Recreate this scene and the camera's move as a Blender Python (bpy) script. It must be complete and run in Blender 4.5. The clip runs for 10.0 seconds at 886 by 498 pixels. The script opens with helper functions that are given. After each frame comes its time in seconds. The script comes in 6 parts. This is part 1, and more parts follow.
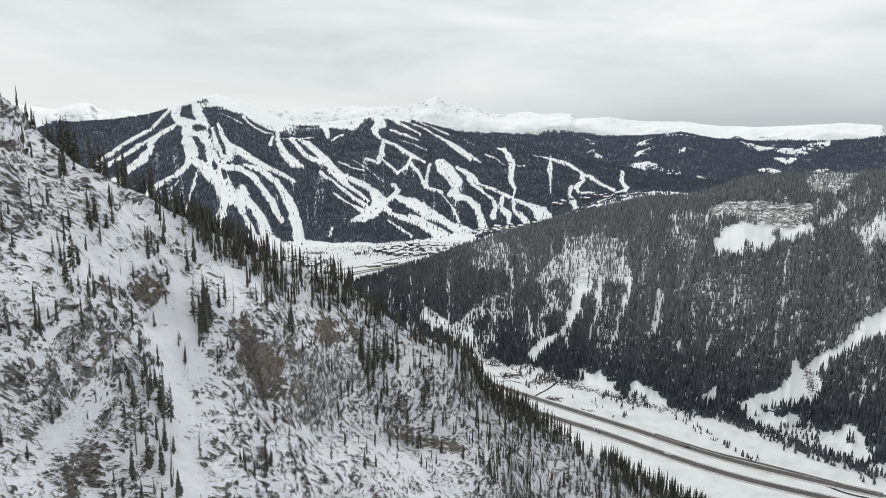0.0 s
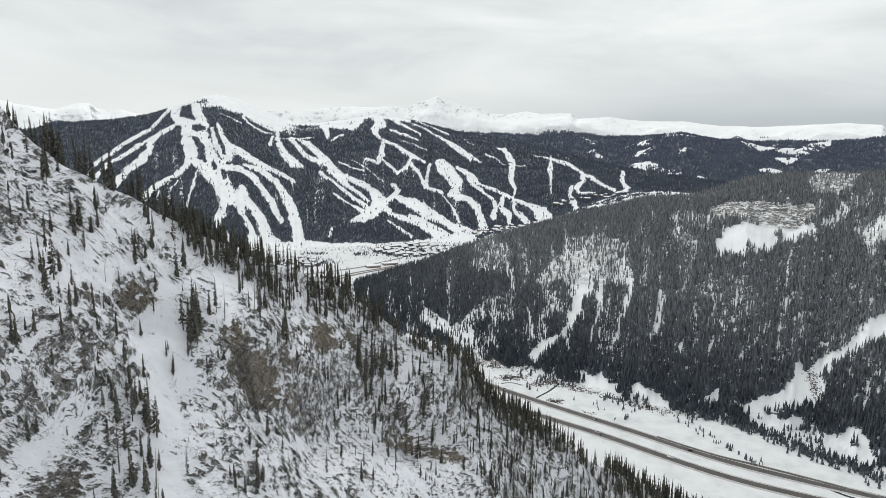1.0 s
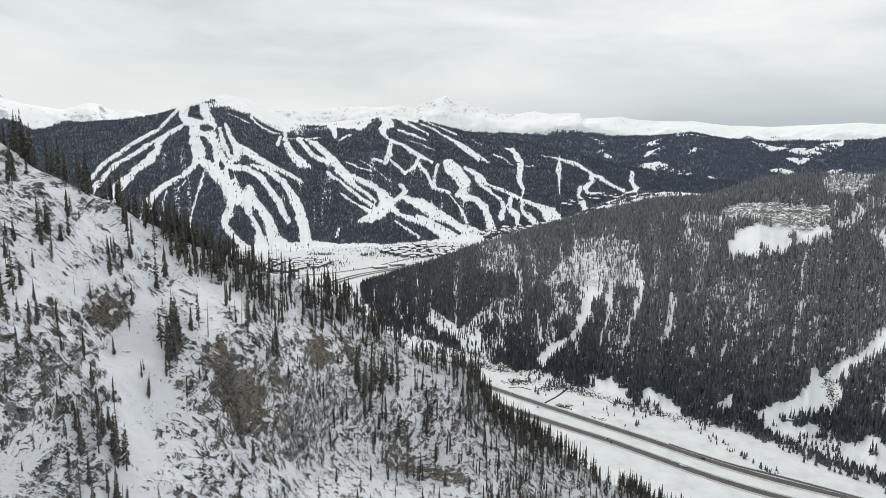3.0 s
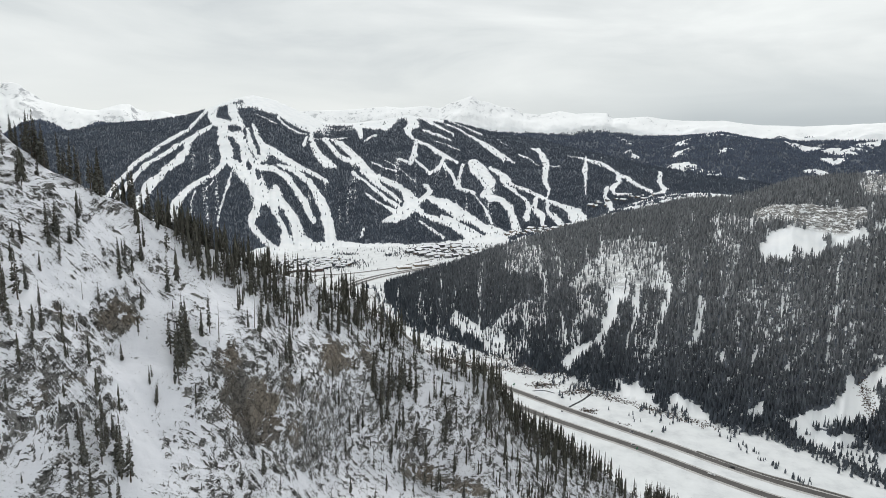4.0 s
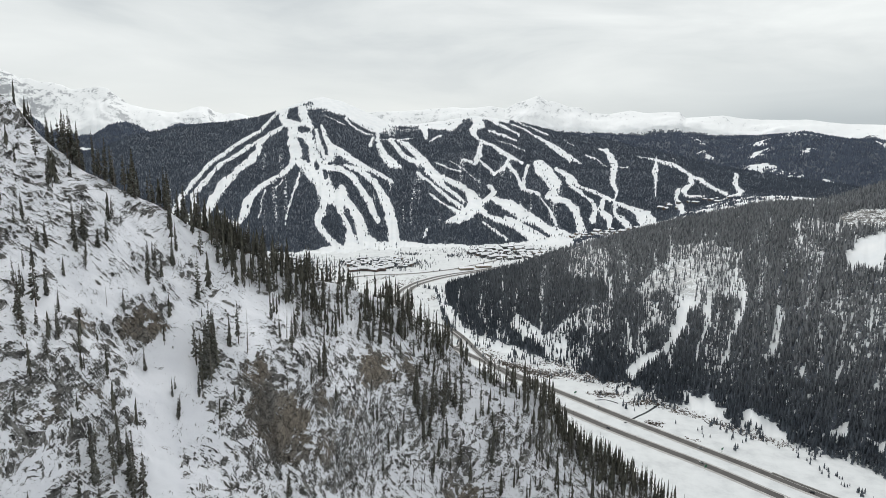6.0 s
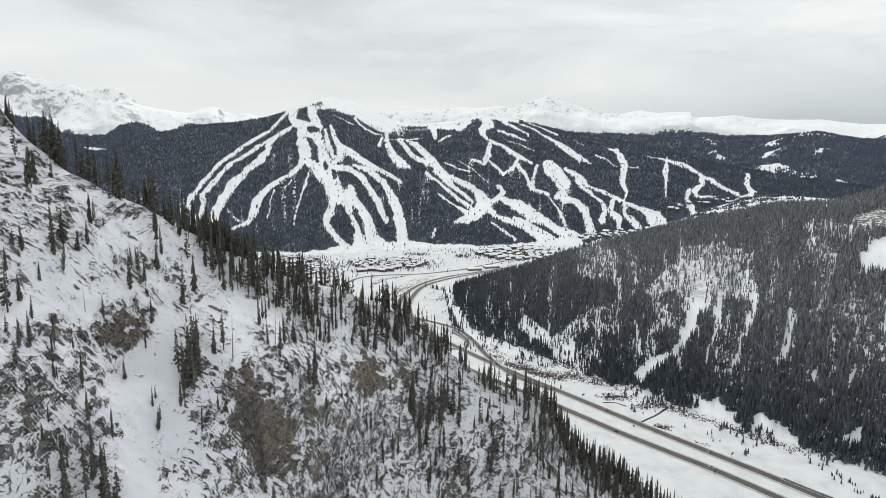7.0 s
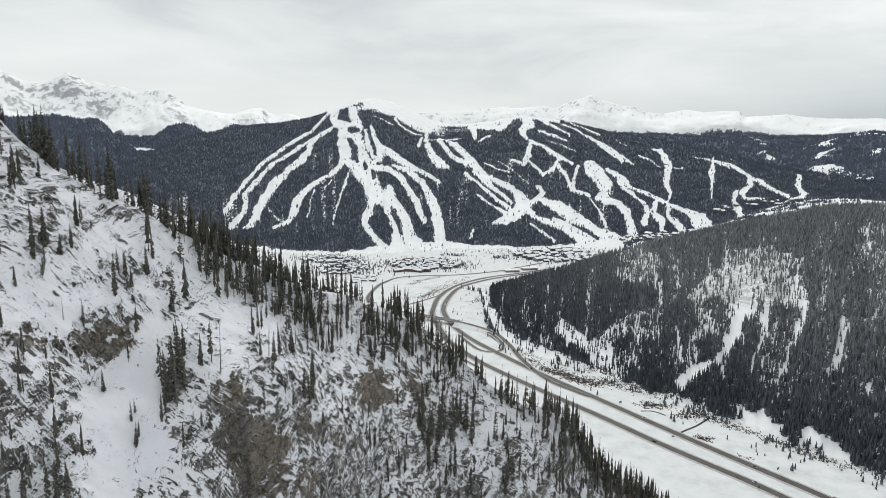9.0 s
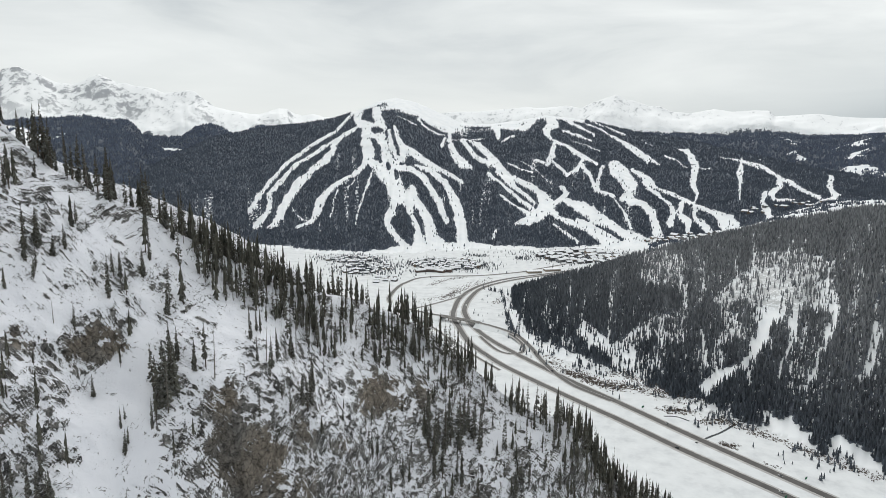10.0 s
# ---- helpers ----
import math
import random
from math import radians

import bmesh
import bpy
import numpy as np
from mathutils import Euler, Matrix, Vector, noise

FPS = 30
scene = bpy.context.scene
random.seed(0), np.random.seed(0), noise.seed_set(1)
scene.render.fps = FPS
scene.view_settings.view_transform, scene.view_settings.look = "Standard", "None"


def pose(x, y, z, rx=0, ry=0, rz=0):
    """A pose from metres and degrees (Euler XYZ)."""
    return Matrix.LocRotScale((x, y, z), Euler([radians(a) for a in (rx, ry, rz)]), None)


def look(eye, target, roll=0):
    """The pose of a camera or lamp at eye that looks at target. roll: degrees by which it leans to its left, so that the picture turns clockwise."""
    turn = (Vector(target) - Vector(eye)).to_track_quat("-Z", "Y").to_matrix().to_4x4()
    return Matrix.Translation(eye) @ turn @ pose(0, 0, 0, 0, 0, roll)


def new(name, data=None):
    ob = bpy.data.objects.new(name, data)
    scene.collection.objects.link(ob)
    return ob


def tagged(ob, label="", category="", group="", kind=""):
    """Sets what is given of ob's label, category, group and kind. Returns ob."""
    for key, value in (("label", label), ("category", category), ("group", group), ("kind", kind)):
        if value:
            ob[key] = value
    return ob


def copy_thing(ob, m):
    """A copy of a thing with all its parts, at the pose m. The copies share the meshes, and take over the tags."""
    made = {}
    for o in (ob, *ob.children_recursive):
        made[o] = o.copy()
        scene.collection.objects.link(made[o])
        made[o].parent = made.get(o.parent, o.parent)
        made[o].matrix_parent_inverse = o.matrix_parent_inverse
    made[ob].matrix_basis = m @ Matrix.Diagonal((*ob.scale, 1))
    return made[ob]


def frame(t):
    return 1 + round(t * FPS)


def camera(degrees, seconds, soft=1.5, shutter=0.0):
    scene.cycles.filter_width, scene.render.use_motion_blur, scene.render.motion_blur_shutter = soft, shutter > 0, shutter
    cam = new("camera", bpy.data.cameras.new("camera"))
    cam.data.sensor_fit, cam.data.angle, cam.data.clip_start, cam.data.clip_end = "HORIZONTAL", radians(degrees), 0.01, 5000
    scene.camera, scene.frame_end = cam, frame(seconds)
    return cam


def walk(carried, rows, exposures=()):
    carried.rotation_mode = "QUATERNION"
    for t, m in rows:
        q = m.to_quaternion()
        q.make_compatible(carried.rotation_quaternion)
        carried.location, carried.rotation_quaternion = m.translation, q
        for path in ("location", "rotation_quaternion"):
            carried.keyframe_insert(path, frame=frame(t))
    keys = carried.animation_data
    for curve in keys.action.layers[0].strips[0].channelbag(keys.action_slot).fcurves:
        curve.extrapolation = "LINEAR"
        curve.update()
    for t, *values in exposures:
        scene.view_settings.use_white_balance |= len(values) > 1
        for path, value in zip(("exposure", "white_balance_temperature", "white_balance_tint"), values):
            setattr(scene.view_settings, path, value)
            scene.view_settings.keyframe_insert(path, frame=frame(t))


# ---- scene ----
cam = camera(70.89, 10.0, soft=0.6)
walk(cam, [
    (0.0, pose(0.00, 0.00, 319.94, 80.98, 0, 0.00) @ pose(0, 0, 0, 0, 0, 0.41)),
    (0.5, pose(-0.00, 3.47, 320.01, 80.98, 0, -0.00) @ pose(0, 0, 0, 0, 0, 0.41)),
    (1.0, pose(0.02, 6.98, 320.06, 80.98, 0, 0.01) @ pose(0, 0, 0, 0, 0, 0.41)),
    (1.5, pose(0.10, 10.43, 320.18, 80.98, 0, 0.02) @ pose(0, 0, 0, 0, 0, 0.41)),
    (2.0, pose(0.19, 13.99, 320.25, 80.98, 0, 0.02) @ pose(0, 0, 0, 0, 0, 0.41)),
    (2.5, pose(0.56, 17.75, 320.27, 80.98, 0, 0.18) @ pose(0, 0, 0, 0, 0, 0.41)),
    (2.7, pose(0.76, 19.16, 320.27, 80.98, 0, 0.32) @ pose(0, 0, 0, 0, 0, 0.41)),
    (3.8, pose(2.13, 26.42, 320.27, 80.98, 0, 2.57) @ pose(0, 0, 0, 0, 0, 0.41)),
    (4.0, pose(2.43, 27.72, 320.28, 80.98, 0, 3.05) @ pose(0, 0, 0, 0, 0, 0.41)),
    (4.5, pose(3.31, 30.96, 320.35, 80.98, 0, 4.52) @ pose(0, 0, 0, 0, 0, 0.41)),
    (5.0, pose(4.19, 34.23, 320.40, 80.98, 0, 6.16) @ pose(0, 0, 0, 0, 0, 0.41)),
    (5.5, pose(5.08, 37.42, 320.39, 80.98, 0, 7.78) @ pose(0, 0, 0, 0, 0, 0.41)),
    (5.7, pose(5.51, 38.69, 320.39, 80.98, 0, 8.38) @ pose(0, 0, 0, 0, 0, 0.41)),
    (6.8, pose(8.23, 45.56, 320.31, 80.98, 0, 9.75) @ pose(0, 0, 0, 0, 0, 0.41)),
    (7.0, pose(8.73, 46.75, 320.30, 80.98, 0, 9.90) @ pose(0, 0, 0, 0, 0, 0.41)),
    (7.5, pose(10.02, 49.55, 320.32, 80.98, 0, 10.63) @ pose(0, 0, 0, 0, 0, 0.41)),
    (8.0, pose(11.41, 52.58, 320.32, 80.98, 0, 11.56) @ pose(0, 0, 0, 0, 0, 0.41)),
    (8.5, pose(12.73, 55.65, 320.22, 80.98, 0, 12.56) @ pose(0, 0, 0, 0, 0, 0.41)),
    (9.0, pose(14.03, 58.85, 320.13, 80.98, 0, 13.62) @ pose(0, 0, 0, 0, 0, 0.41)),
    (9.5, pose(15.43, 61.96, 320.08, 80.98, 0, 14.70) @ pose(0, 0, 0, 0, 0, 0.41)),
    (10.0, pose(16.83, 65.01, 320.00, 80.98, 0, 15.80) @ pose(0, 0, 0, 0, 0, 0.41)),
])

# ---------------------------------------------------------------- sky and sun
world = bpy.data.worlds.new("world")
scene.world = world
world.use_nodes = True
wn, wl = world.node_tree.nodes, world.node_tree.links
wn.clear()


def node(tree, kind, **values):
    n = tree.nodes.new(kind)
    for key, value in values.items():
        if key in n.inputs:
            n.inputs[key].default_value = value
    return n


def ramp(tree, stops, fac=None):
    n = tree.nodes.new("ShaderNodeValToRGB")
    n.color_ramp.elements.remove(n.color_ramp.elements[1])
    for i, (at, col) in enumerate(stops):
        e = n.color_ramp.elements[0] if i == 0 else n.color_ramp.elements.new(at)
        e.position = at
        e.color = (*col, 1) if isinstance(col, tuple) else (col, col, col, 1)
    if fac is not None:
        tree.links.new(fac, n.inputs[0])
    return n


def maths(tree, op, a, b=None, c=None, clamp=False):
    n = tree.nodes.new("ShaderNodeMath")
    n.operation, n.use_clamp = op, clamp
    for i, v in enumerate((a, b, c)):
        if v is None:
            continue
        if isinstance(v, (int, float)):
            n.inputs[i].default_value = v
        else:
            tree.links.new(v, n.inputs[i])
    return n.outputs[0]


def mixed(tree, fac, a, b, blend="MIX"):
    n = tree.nodes.new("ShaderNodeMix")
    n.data_type, n.blend_type = "RGBA", blend
    for socket, v in ((n.inputs[0], fac), (n.inputs[6], a), (n.inputs[7], b)):
        if isinstance(v, (int, float)):
            socket.default_value = v
        elif isinstance(v, tuple):
            socket.default_value = (*v, 1)
        else:
            tree.links.new(v, socket)
    return n.outputs[2]


SUN_UP, SUN_AZ = 46.0, -12.0
wt = world.node_tree
sky = wn.new("ShaderNodeTexSky")
sky.sky_type, sky.sun_disc = "NISHITA", False
sky.sun_elevation, sky.sun_rotation = radians(SUN_UP), radians(SUN_AZ)
coord = wn.new("ShaderNodeTexCoord").outputs["Generated"]
split = wn.new("ShaderNodeSeparateXYZ")
wl.new(coord, split.inputs[0])
stretch = wn.new("ShaderNodeMapping")
stretch.inputs["Scale"].default_value = (1.0, 1.0, 4.5)
stretch.inputs["Location"].default_value = (0.33, 0.12, 0.4)
wl.new(coord, stretch.inputs[0])
clouds = node(wt, "ShaderNodeTexNoise", Scale=2.6, Detail=7.0, Roughness=0.52, Distortion=0.35)
wl.new(stretch.outputs[0], clouds.inputs["Vector"])
veil = ramp(wt, [(0.32, (0.61, 0.65, 0.665)), (0.43, (0.735, 0.77, 0.77)), (0.54, (0.82, 0.85, 0.845)), (0.68, (0.93, 0.96, 0.945))], clouds.outputs[0]).outputs[0]
# a grey bank of cloud low over the eastern ranges, bright haze low in the west
low = ramp(wt, [(0.0, 1.0), (0.045, 0.95), (0.12, 0.0)], split.outputs[2]).outputs[0]
east = ramp(wt, [(0.40, 0.0), (0.66, 1.0)], maths(wt, "MULTIPLY_ADD", split.outputs[0], 0.5, 0.5)).outputs[0]
bank = maths(wt, "MULTIPLY", maths(wt, "MULTIPLY", low, east), 0.9)
veil = mixed(wt, bank, veil, (0.46, 0.515, 0.55))
haze = maths(wt, "MULTIPLY", ramp(wt, [(0.0, 1.0), (0.10, 0.7), (0.2, 0.0)], split.outputs[2]).outputs[0], maths(wt, "SUBTRACT", 1.0, east))
veil = mixed(wt, maths(wt, "MULTIPLY", haze, 0.8), veil, (0.81, 0.84, 0.835))
veil_light = wn.new("ShaderNodeBackground")
wl.new(veil, veil_light.inputs[0])
veil_light.inputs[1].default_value = 1.0
clear_light = wn.new("ShaderNodeBackground")
wl.new(sky.outputs[0], clear_light.inputs[0])
clear_light.inputs[1].default_value = 0.1
both = wn.new("ShaderNodeMixShader")
both.inputs[0].default_value = 0.95
wl.new(clear_light.outputs[0], both.inputs[1])
wl.new(veil_light.outputs[0], both.inputs[2])
wl.new(both.outputs[0], wn.new("ShaderNodeOutputWorld").inputs[0])

sun = new("sun", bpy.data.lights.new("sun", "SUN"))
sun.data.energy, sun.data.angle, sun.data.color = 1.25, radians(25), (1.0, 0.98, 0.95)
sun.matrix_world = look((0, 0, 0), (-math.sin(radians(SUN_AZ)) * math.cos(radians(SUN_UP)), -math.cos(radians(SUN_AZ)) * math.cos(radians(SUN_UP)), -math.sin(radians(SUN_UP))))

# ---------------------------------------------------------------- materials
def material(name, rough=0.8):
    m = bpy.data.materials.new(name)
    m.use_nodes = True
    bsdf = m.node_tree.nodes["Principled BSDF"]
    bsdf.inputs["Roughness"].default_value = rough
    bsdf.inputs["Specular IOR Level"].default_value = 0.25
    return m, m.node_tree, bsdf


def place(tree, scale=(1, 1, 1)):
    g = tree.nodes.new("ShaderNodeNewGeometry").outputs["Position"]
    if scale == (1, 1, 1):
        return g
    mp = tree.nodes.new("ShaderNodeMapping")
    mp.inputs["Scale"].default_value = scale
    tree.links.new(g, mp.inputs[0])
    return mp.outputs[0]


def noisy(tree, size, detail=4.0, rough=0.55, vector=None, distortion=0.0):
    """Noise whose cells are about size metres wide."""
    n = node(tree, "ShaderNodeTexNoise", Scale=1.0 / size, Detail=detail, Roughness=rough, Distortion=distortion)
    tree.links.new(vector if vector is not None else place(tree), n.inputs["Vector"])
    return n.outputs[0]


def attribute(tree, name):
    a = tree.nodes.new("ShaderNodeAttribute")
    a.attribute_name = name
    return a.outputs["Fac"]


def bumped(tree, bsdf, height, strength, distance):
    b = node(tree, "ShaderNodeBump", Strength=strength, Distance=distance)
    tree.links.new(height, b.inputs["Height"])
    tree.links.new(b.outputs[0], bsdf.inputs["Normal"])


def snow_colour(tree):
    return ramp(tree, [(0.3, (0.74, 0.765, 0.79)), (0.5, (0.80, 0.815, 0.83)), (0.7, (0.84, 0.85, 0.86))], noisy(tree, 35, 6)).outputs[0]


def up_share(tree):
    s = tree.nodes.new("ShaderNodeSeparateXYZ")
    tree.links.new(tree.nodes.new("ShaderNodeNewGeometry").outputs["Normal"], s.inputs[0])
    return s.outputs[2]


# snow, wooded ground and bare rock of the wide land
land, t, b = material("snowy_land", 0.75)
# ground under the trees is painted dark to thicken their cover
wooded_ground = ramp(t, [(0.35, (0.07, 0.085, 0.11)), (0.55, (0.105, 0.12, 0.145)), (0.72, (0.16, 0.175, 0.20))], noisy(t, 9, 5)).outputs[0]
# valley-floor snow is set duller to match its tone
snow = mixed(t, attribute(t, "dull_snow"), snow_colour(t), ramp(t, [(0.3, (0.54, 0.555, 0.57)), (0.5, (0.66, 0.675, 0.685)), (0.7, (0.72, 0.735, 0.745))], noisy(t, 22, 8, 0.66)).outputs[0])
# peaks whiter: the brightening of haze is put into their snow colour
snow = mixed(t, ramp(t, [(0.0, 0.0), (0.2, 1.0)], attribute(t, "peak")).outputs[0], snow, (0.90, 0.91, 0.92))
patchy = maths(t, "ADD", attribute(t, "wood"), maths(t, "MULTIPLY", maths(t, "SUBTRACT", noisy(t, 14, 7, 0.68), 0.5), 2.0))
col = mixed(t, ramp(t, [(0.46, 0.0), (0.55, 1.0)], patchy).outputs[0], snow, wooded_ground)
stone = ramp(t, [(0.3, (0.07, 0.07, 0.07)), (0.5, (0.16, 0.155, 0.15)), (0.7, (0.26, 0.25, 0.235))], noisy(t, 14, 8, 0.65)).outputs[0]
ledge = noisy(t, 7, 9, 0.74, place(t, (0.6, 0.6, 2.0)), 0.9)
bare = maths(t, "MULTIPLY", attribute(t, "rock"), ramp(t, [(0.45, 0.0), (0.50, 1.0)], ledge).outputs[0])
col = mixed(t, bare, col, stone)
# peak rock: tone paled for haze, its grey also shades the steep sides
scree = noisy(t, 48, 12, 0.76, place(t, (1.2, 0.8, 0.8)), 0.3)
bare = maths(t, "MULTIPLY", attribute(t, "peak"), ramp(t, [(0.485, 0.0), (0.555, 0.9)], maths(t, "ADD", scree, maths(t, "MULTIPLY", maths(t, "SUBTRACT", 0.74, up_share(t)), 0.55))).outputs[0])
col = mixed(t, bare, col, (0.34, 0.35, 0.375))
t.links.new(col, b.inputs["Base Color"])
bumped(t, b, maths(t, "MULTIPLY", ledge, attribute(t, "rock")), 0.6, 3.0)

# the near rocky mountainside: snow on the ledges, grey and rusty rock on the steps
crag, t, b = material("rock_and_snow", 0.85)
grain = noisy(t, 0.55, 7, 0.74)
broad = noisy(t, 14, 4)
bed = t.nodes.new("ShaderNodeAttribute")
bed.attribute_name = "bed"
streak = noisy(t, 1.6, 8, 0.66, bed.outputs["Vector"], 0.5)
fall = noisy(t, 1.6, 6, 0.62, place(t, (1.6, 1.6, 0.25)))
stone = ramp(t, [(0.32, (0.05, 0.05, 0.052)), (0.44, (0.14, 0.139, 0.138)), (0.56, (0.27, 0.267, 0.26)), (0.68, (0.42, 0.41, 0.395))], streak).outputs[0]
rust = ramp(t, [(0.3, (0.115, 0.102, 0.088)), (0.5, (0.28, 0.243, 0.203)), (0.7, (0.41, 0.355, 0.295))], fall).outputs[0]
stone = mixed(t, maths(t, "MULTIPLY", ramp(t, [(0.05, 0.12), (0.6, 1.0)], attribute(t, "bare")).outputs[0], ramp(t, [(0.38, 0.25), (0.56, 0.95)], broad).outputs[0]), stone, rust)
# dark grain and crack lines put crevice shade into the stone colour
stone = mixed(t, 0.6, stone, ramp(t, [(0.32, 0.25), (0.5, 1.0), (0.68, 1.5)], grain).outputs[0], "MULTIPLY")
cracks = t.nodes.new("ShaderNodeTexVoronoi")
cracks.feature = "DISTANCE_TO_EDGE"
cracks.inputs["Scale"].default_value = 0.8
t.links.new(bed.outputs["Vector"], cracks.inputs["Vector"])
seam = ramp(t, [(0.0, 0.3), (0.08, 1.0)], maths(t, "ADD", cracks.outputs["Distance"], maths(t, "MULTIPLY", maths(t, "SUBTRACT", grain, 0.5), 0.3))).outputs[0]
stone = mixed(t, 0.75, stone, seam, "MULTIPLY")
lying = maths(t, "ADD", attribute(t, "snow"), maths(t, "MULTIPLY", maths(t, "SUBTRACT", noisy(t, 0.5, 6, 0.68, bed.outputs["Vector"], 0.8), 0.5), 2.4))
veins = []
for size, shift, share in ((1.7, 0.0, 0.45), (1.9, 37.0, -0.36)):
    moved = t.nodes.new("ShaderNodeMapping")
    moved.inputs["Location"].default_value = (shift, shift, 0)
    t.links.new(bed.outputs["Vector"], moved.inputs[0])
    off = maths(t, "ABSOLUTE", maths(t, "SUBTRACT", noisy(t, size, 5, 0.6, moved.outputs[0], 0.7), 0.5))
    veins.append(maths(t, "MULTIPLY", ramp(t, [(0.012, 1.0), (0.035, 0.0)], off).outputs[0], share))
# thin snow on the small ledges, thin rims of rock through the snow
patchwise = ramp(t, [(0.44, 0.1), (0.56, 1.0)], noisy(t, 5, 4)).outputs[0]
veins[0] = maths(t, "MULTIPLY", veins[0], maths(t, "MULTIPLY_ADD", attribute(t, "bare"), -0.8, 1.0))
veins[1] = maths(t, "MULTIPLY", veins[1], patchwise)
lying = maths(t, "ADD", maths(t, "ADD", lying, veins[0]), veins[1])
lying = ramp(t, [(0.47, 0.0), (0.52, 1.0)], lying).outputs[0]
white = ramp(t, [(0.3, (0.73, 0.74, 0.79)), (0.7, (0.80, 0.808, 0.85))], noisy(t, 6, 6)).outputs[0]
t.links.new(mixed(t, lying, stone, white), b.inputs["Base Color"])
bumped(t, b, maths(t, "ADD", maths(t, "MULTIPLY", grain, maths(t, "SUBTRACT", 1.0, maths(t, "MULTIPLY", lying, 0.85))), maths(t, "MULTIPLY", lying, 0.3)), 1.0, 0.9)


def needle_material(name, dark, light, frost, size, high=False, uneven=0.45):
    m, t, b = material(name, 0.9)
    col = ramp(t, [(0.3, dark), (0.7, light)], noisy(t, size, 3)).outputs[0]
    rnd = t.nodes.new("ShaderNodeNewGeometry").outputs["Random Per Island"]
    col = mixed(t, 0.8, col, ramp(t, [(0.0, 1 - uneven), (1.0, 1 + uneven)], rnd).outputs[0], "MULTIPLY")
    if frost:
        dust = maths(t, "MULTIPLY", ramp(t, [(0.45, 0.0), (0.75, 1.0)], noisy(t, size * 0.35, 5, 0.7)).outputs[0], ramp(t, [(0.1, 0.0), (0.8, 1.0)], up_share(t)).outputs[0])
        if high:
            s = t.nodes.new("ShaderNodeSeparateXYZ")
            t.links.new(place(t), s.inputs[0])
            rime = maths(t, "MULTIPLY", ramp(t, [(0.06, 0.0), (0.42, 0.74)], maths(t, "MULTIPLY", s.outputs[2], 0.004)).outputs[0], ramp(t, [(0.0, 0.2), (1.0, 1.0)], rnd).outputs[0])
            col = mixed(t, rime, col, (0.40, 0.405, 0.41))
        col = mixed(t, maths(t, "MULTIPLY", dust, frost), col, (0.72, 0.74, 0.77))
    t.links.new(col, b.inputs["Base Color"])
    return m


# far woods: the pale blue of haze is put into the needle colour
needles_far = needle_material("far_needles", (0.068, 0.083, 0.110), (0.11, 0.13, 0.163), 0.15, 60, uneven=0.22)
needles_hazy = needle_material("hazy_needles", (0.085, 0.104, 0.145), (0.115, 0.138, 0.186), 0.10, 80, uneven=0.2)
needles_mid = needle_material("frosted_needles", (0.041, 0.050, 0.062), (0.088, 0.103, 0.122), 0.85, 12, True)
needles_near = needle_material("spruce_needles", (0.050, 0.050, 0.041), (0.118, 0.114, 0.092), 0.4, 1.5)


def plain(name, colour, rough=0.8, vary=0.25, size=3.0, metal=0.0):
    m, t, b = material(name, rough)
    b.inputs["Metallic"].default_value = metal
    n = noisy(t, size, 6)
    t.links.new(mixed(t, 1.0, colour, ramp(t, [(0.3, 1 - vary), (0.7, 1 + vary)], n).outputs[0], "MULTIPLY"), b.inputs["Base Color"])
    bumped(t, b, n, 0.2, 0.1)
    return m


bark = plain("bark", (0.085, 0.068, 0.055), 0.95, 0.4, 0.5)
dead_wood = plain("dead_wood", (0.16, 0.145, 0.13), 0.95, 0.3, 0.5)
asphalt = plain("wet_asphalt", (0.085, 0.08, 0.077), 0.6, 0.25, 12)
slush = plain("slush_shoulder", (0.42, 0.41, 0.40), 0.8, 0.2, 6)
snow_roof = plain("snow_roof", (0.78, 0.79, 0.81), 0.8, 0.06, 5)
concrete = plain("concrete", (0.30, 0.29, 0.27), 0.85, 0.2, 3)
twigs = plain("bare_twigs", (0.15, 0.122, 0.105), 0.95, 0.4, 4)
creek = plain("open_water", (0.03, 0.035, 0.04), 0.2, 0.3, 5)
# ---------------------------------------------------------------- terrain
def lattice(ix, iy, seed):
    h = (ix * 374761393 + iy * 668265263 + seed * 974634777) & 0x7FFFFFFF
    h = ((h ^ (h >> 13)) * 1274126177) & 0x7FFFFFFF
    h = ((h ^ (h >> 16)) * 668265263) & 0x7FFFFFFF
    return (h & 0xFFFF) / 65535.0


def vnoise(x, y, seed=0):
    """Smooth value noise, -1 to 1."""
    x, y = np.asarray(x, float), np.asarray(y, float)
    ix, iy = np.floor(x).astype(np.int64), np.floor(y).astype(np.int64)
    fx, fy = x - ix, y - iy
    fx, fy = fx * fx * (3 - 2 * fx), fy * fy * (3 - 2 * fy)
    a, b = lattice(ix, iy, seed), lattice(ix + 1, iy, seed)
    c, d = lattice(ix, iy + 1, seed), lattice(ix + 1, iy + 1, seed)
    return 2 * ((a * (1 - fx) + b * fx) * (1 - fy) + (c * (1 - fx) + d * fx) * fy) - 1


def fbm(x, y, octaves=4, seed=0, ridged=False):
    total, amp, out = 0.0, 1.0, 0.0
    for o in range(octaves):
        n = vnoise(x * 2 ** o + 17.3 * o, y * 2 ** o - 9.1 * o, seed + o)
        out = out + amp * ((1 - 2 * np.abs(n)) if ridged else n)
        total, amp = total + amp, amp * 0.5
    return out / total


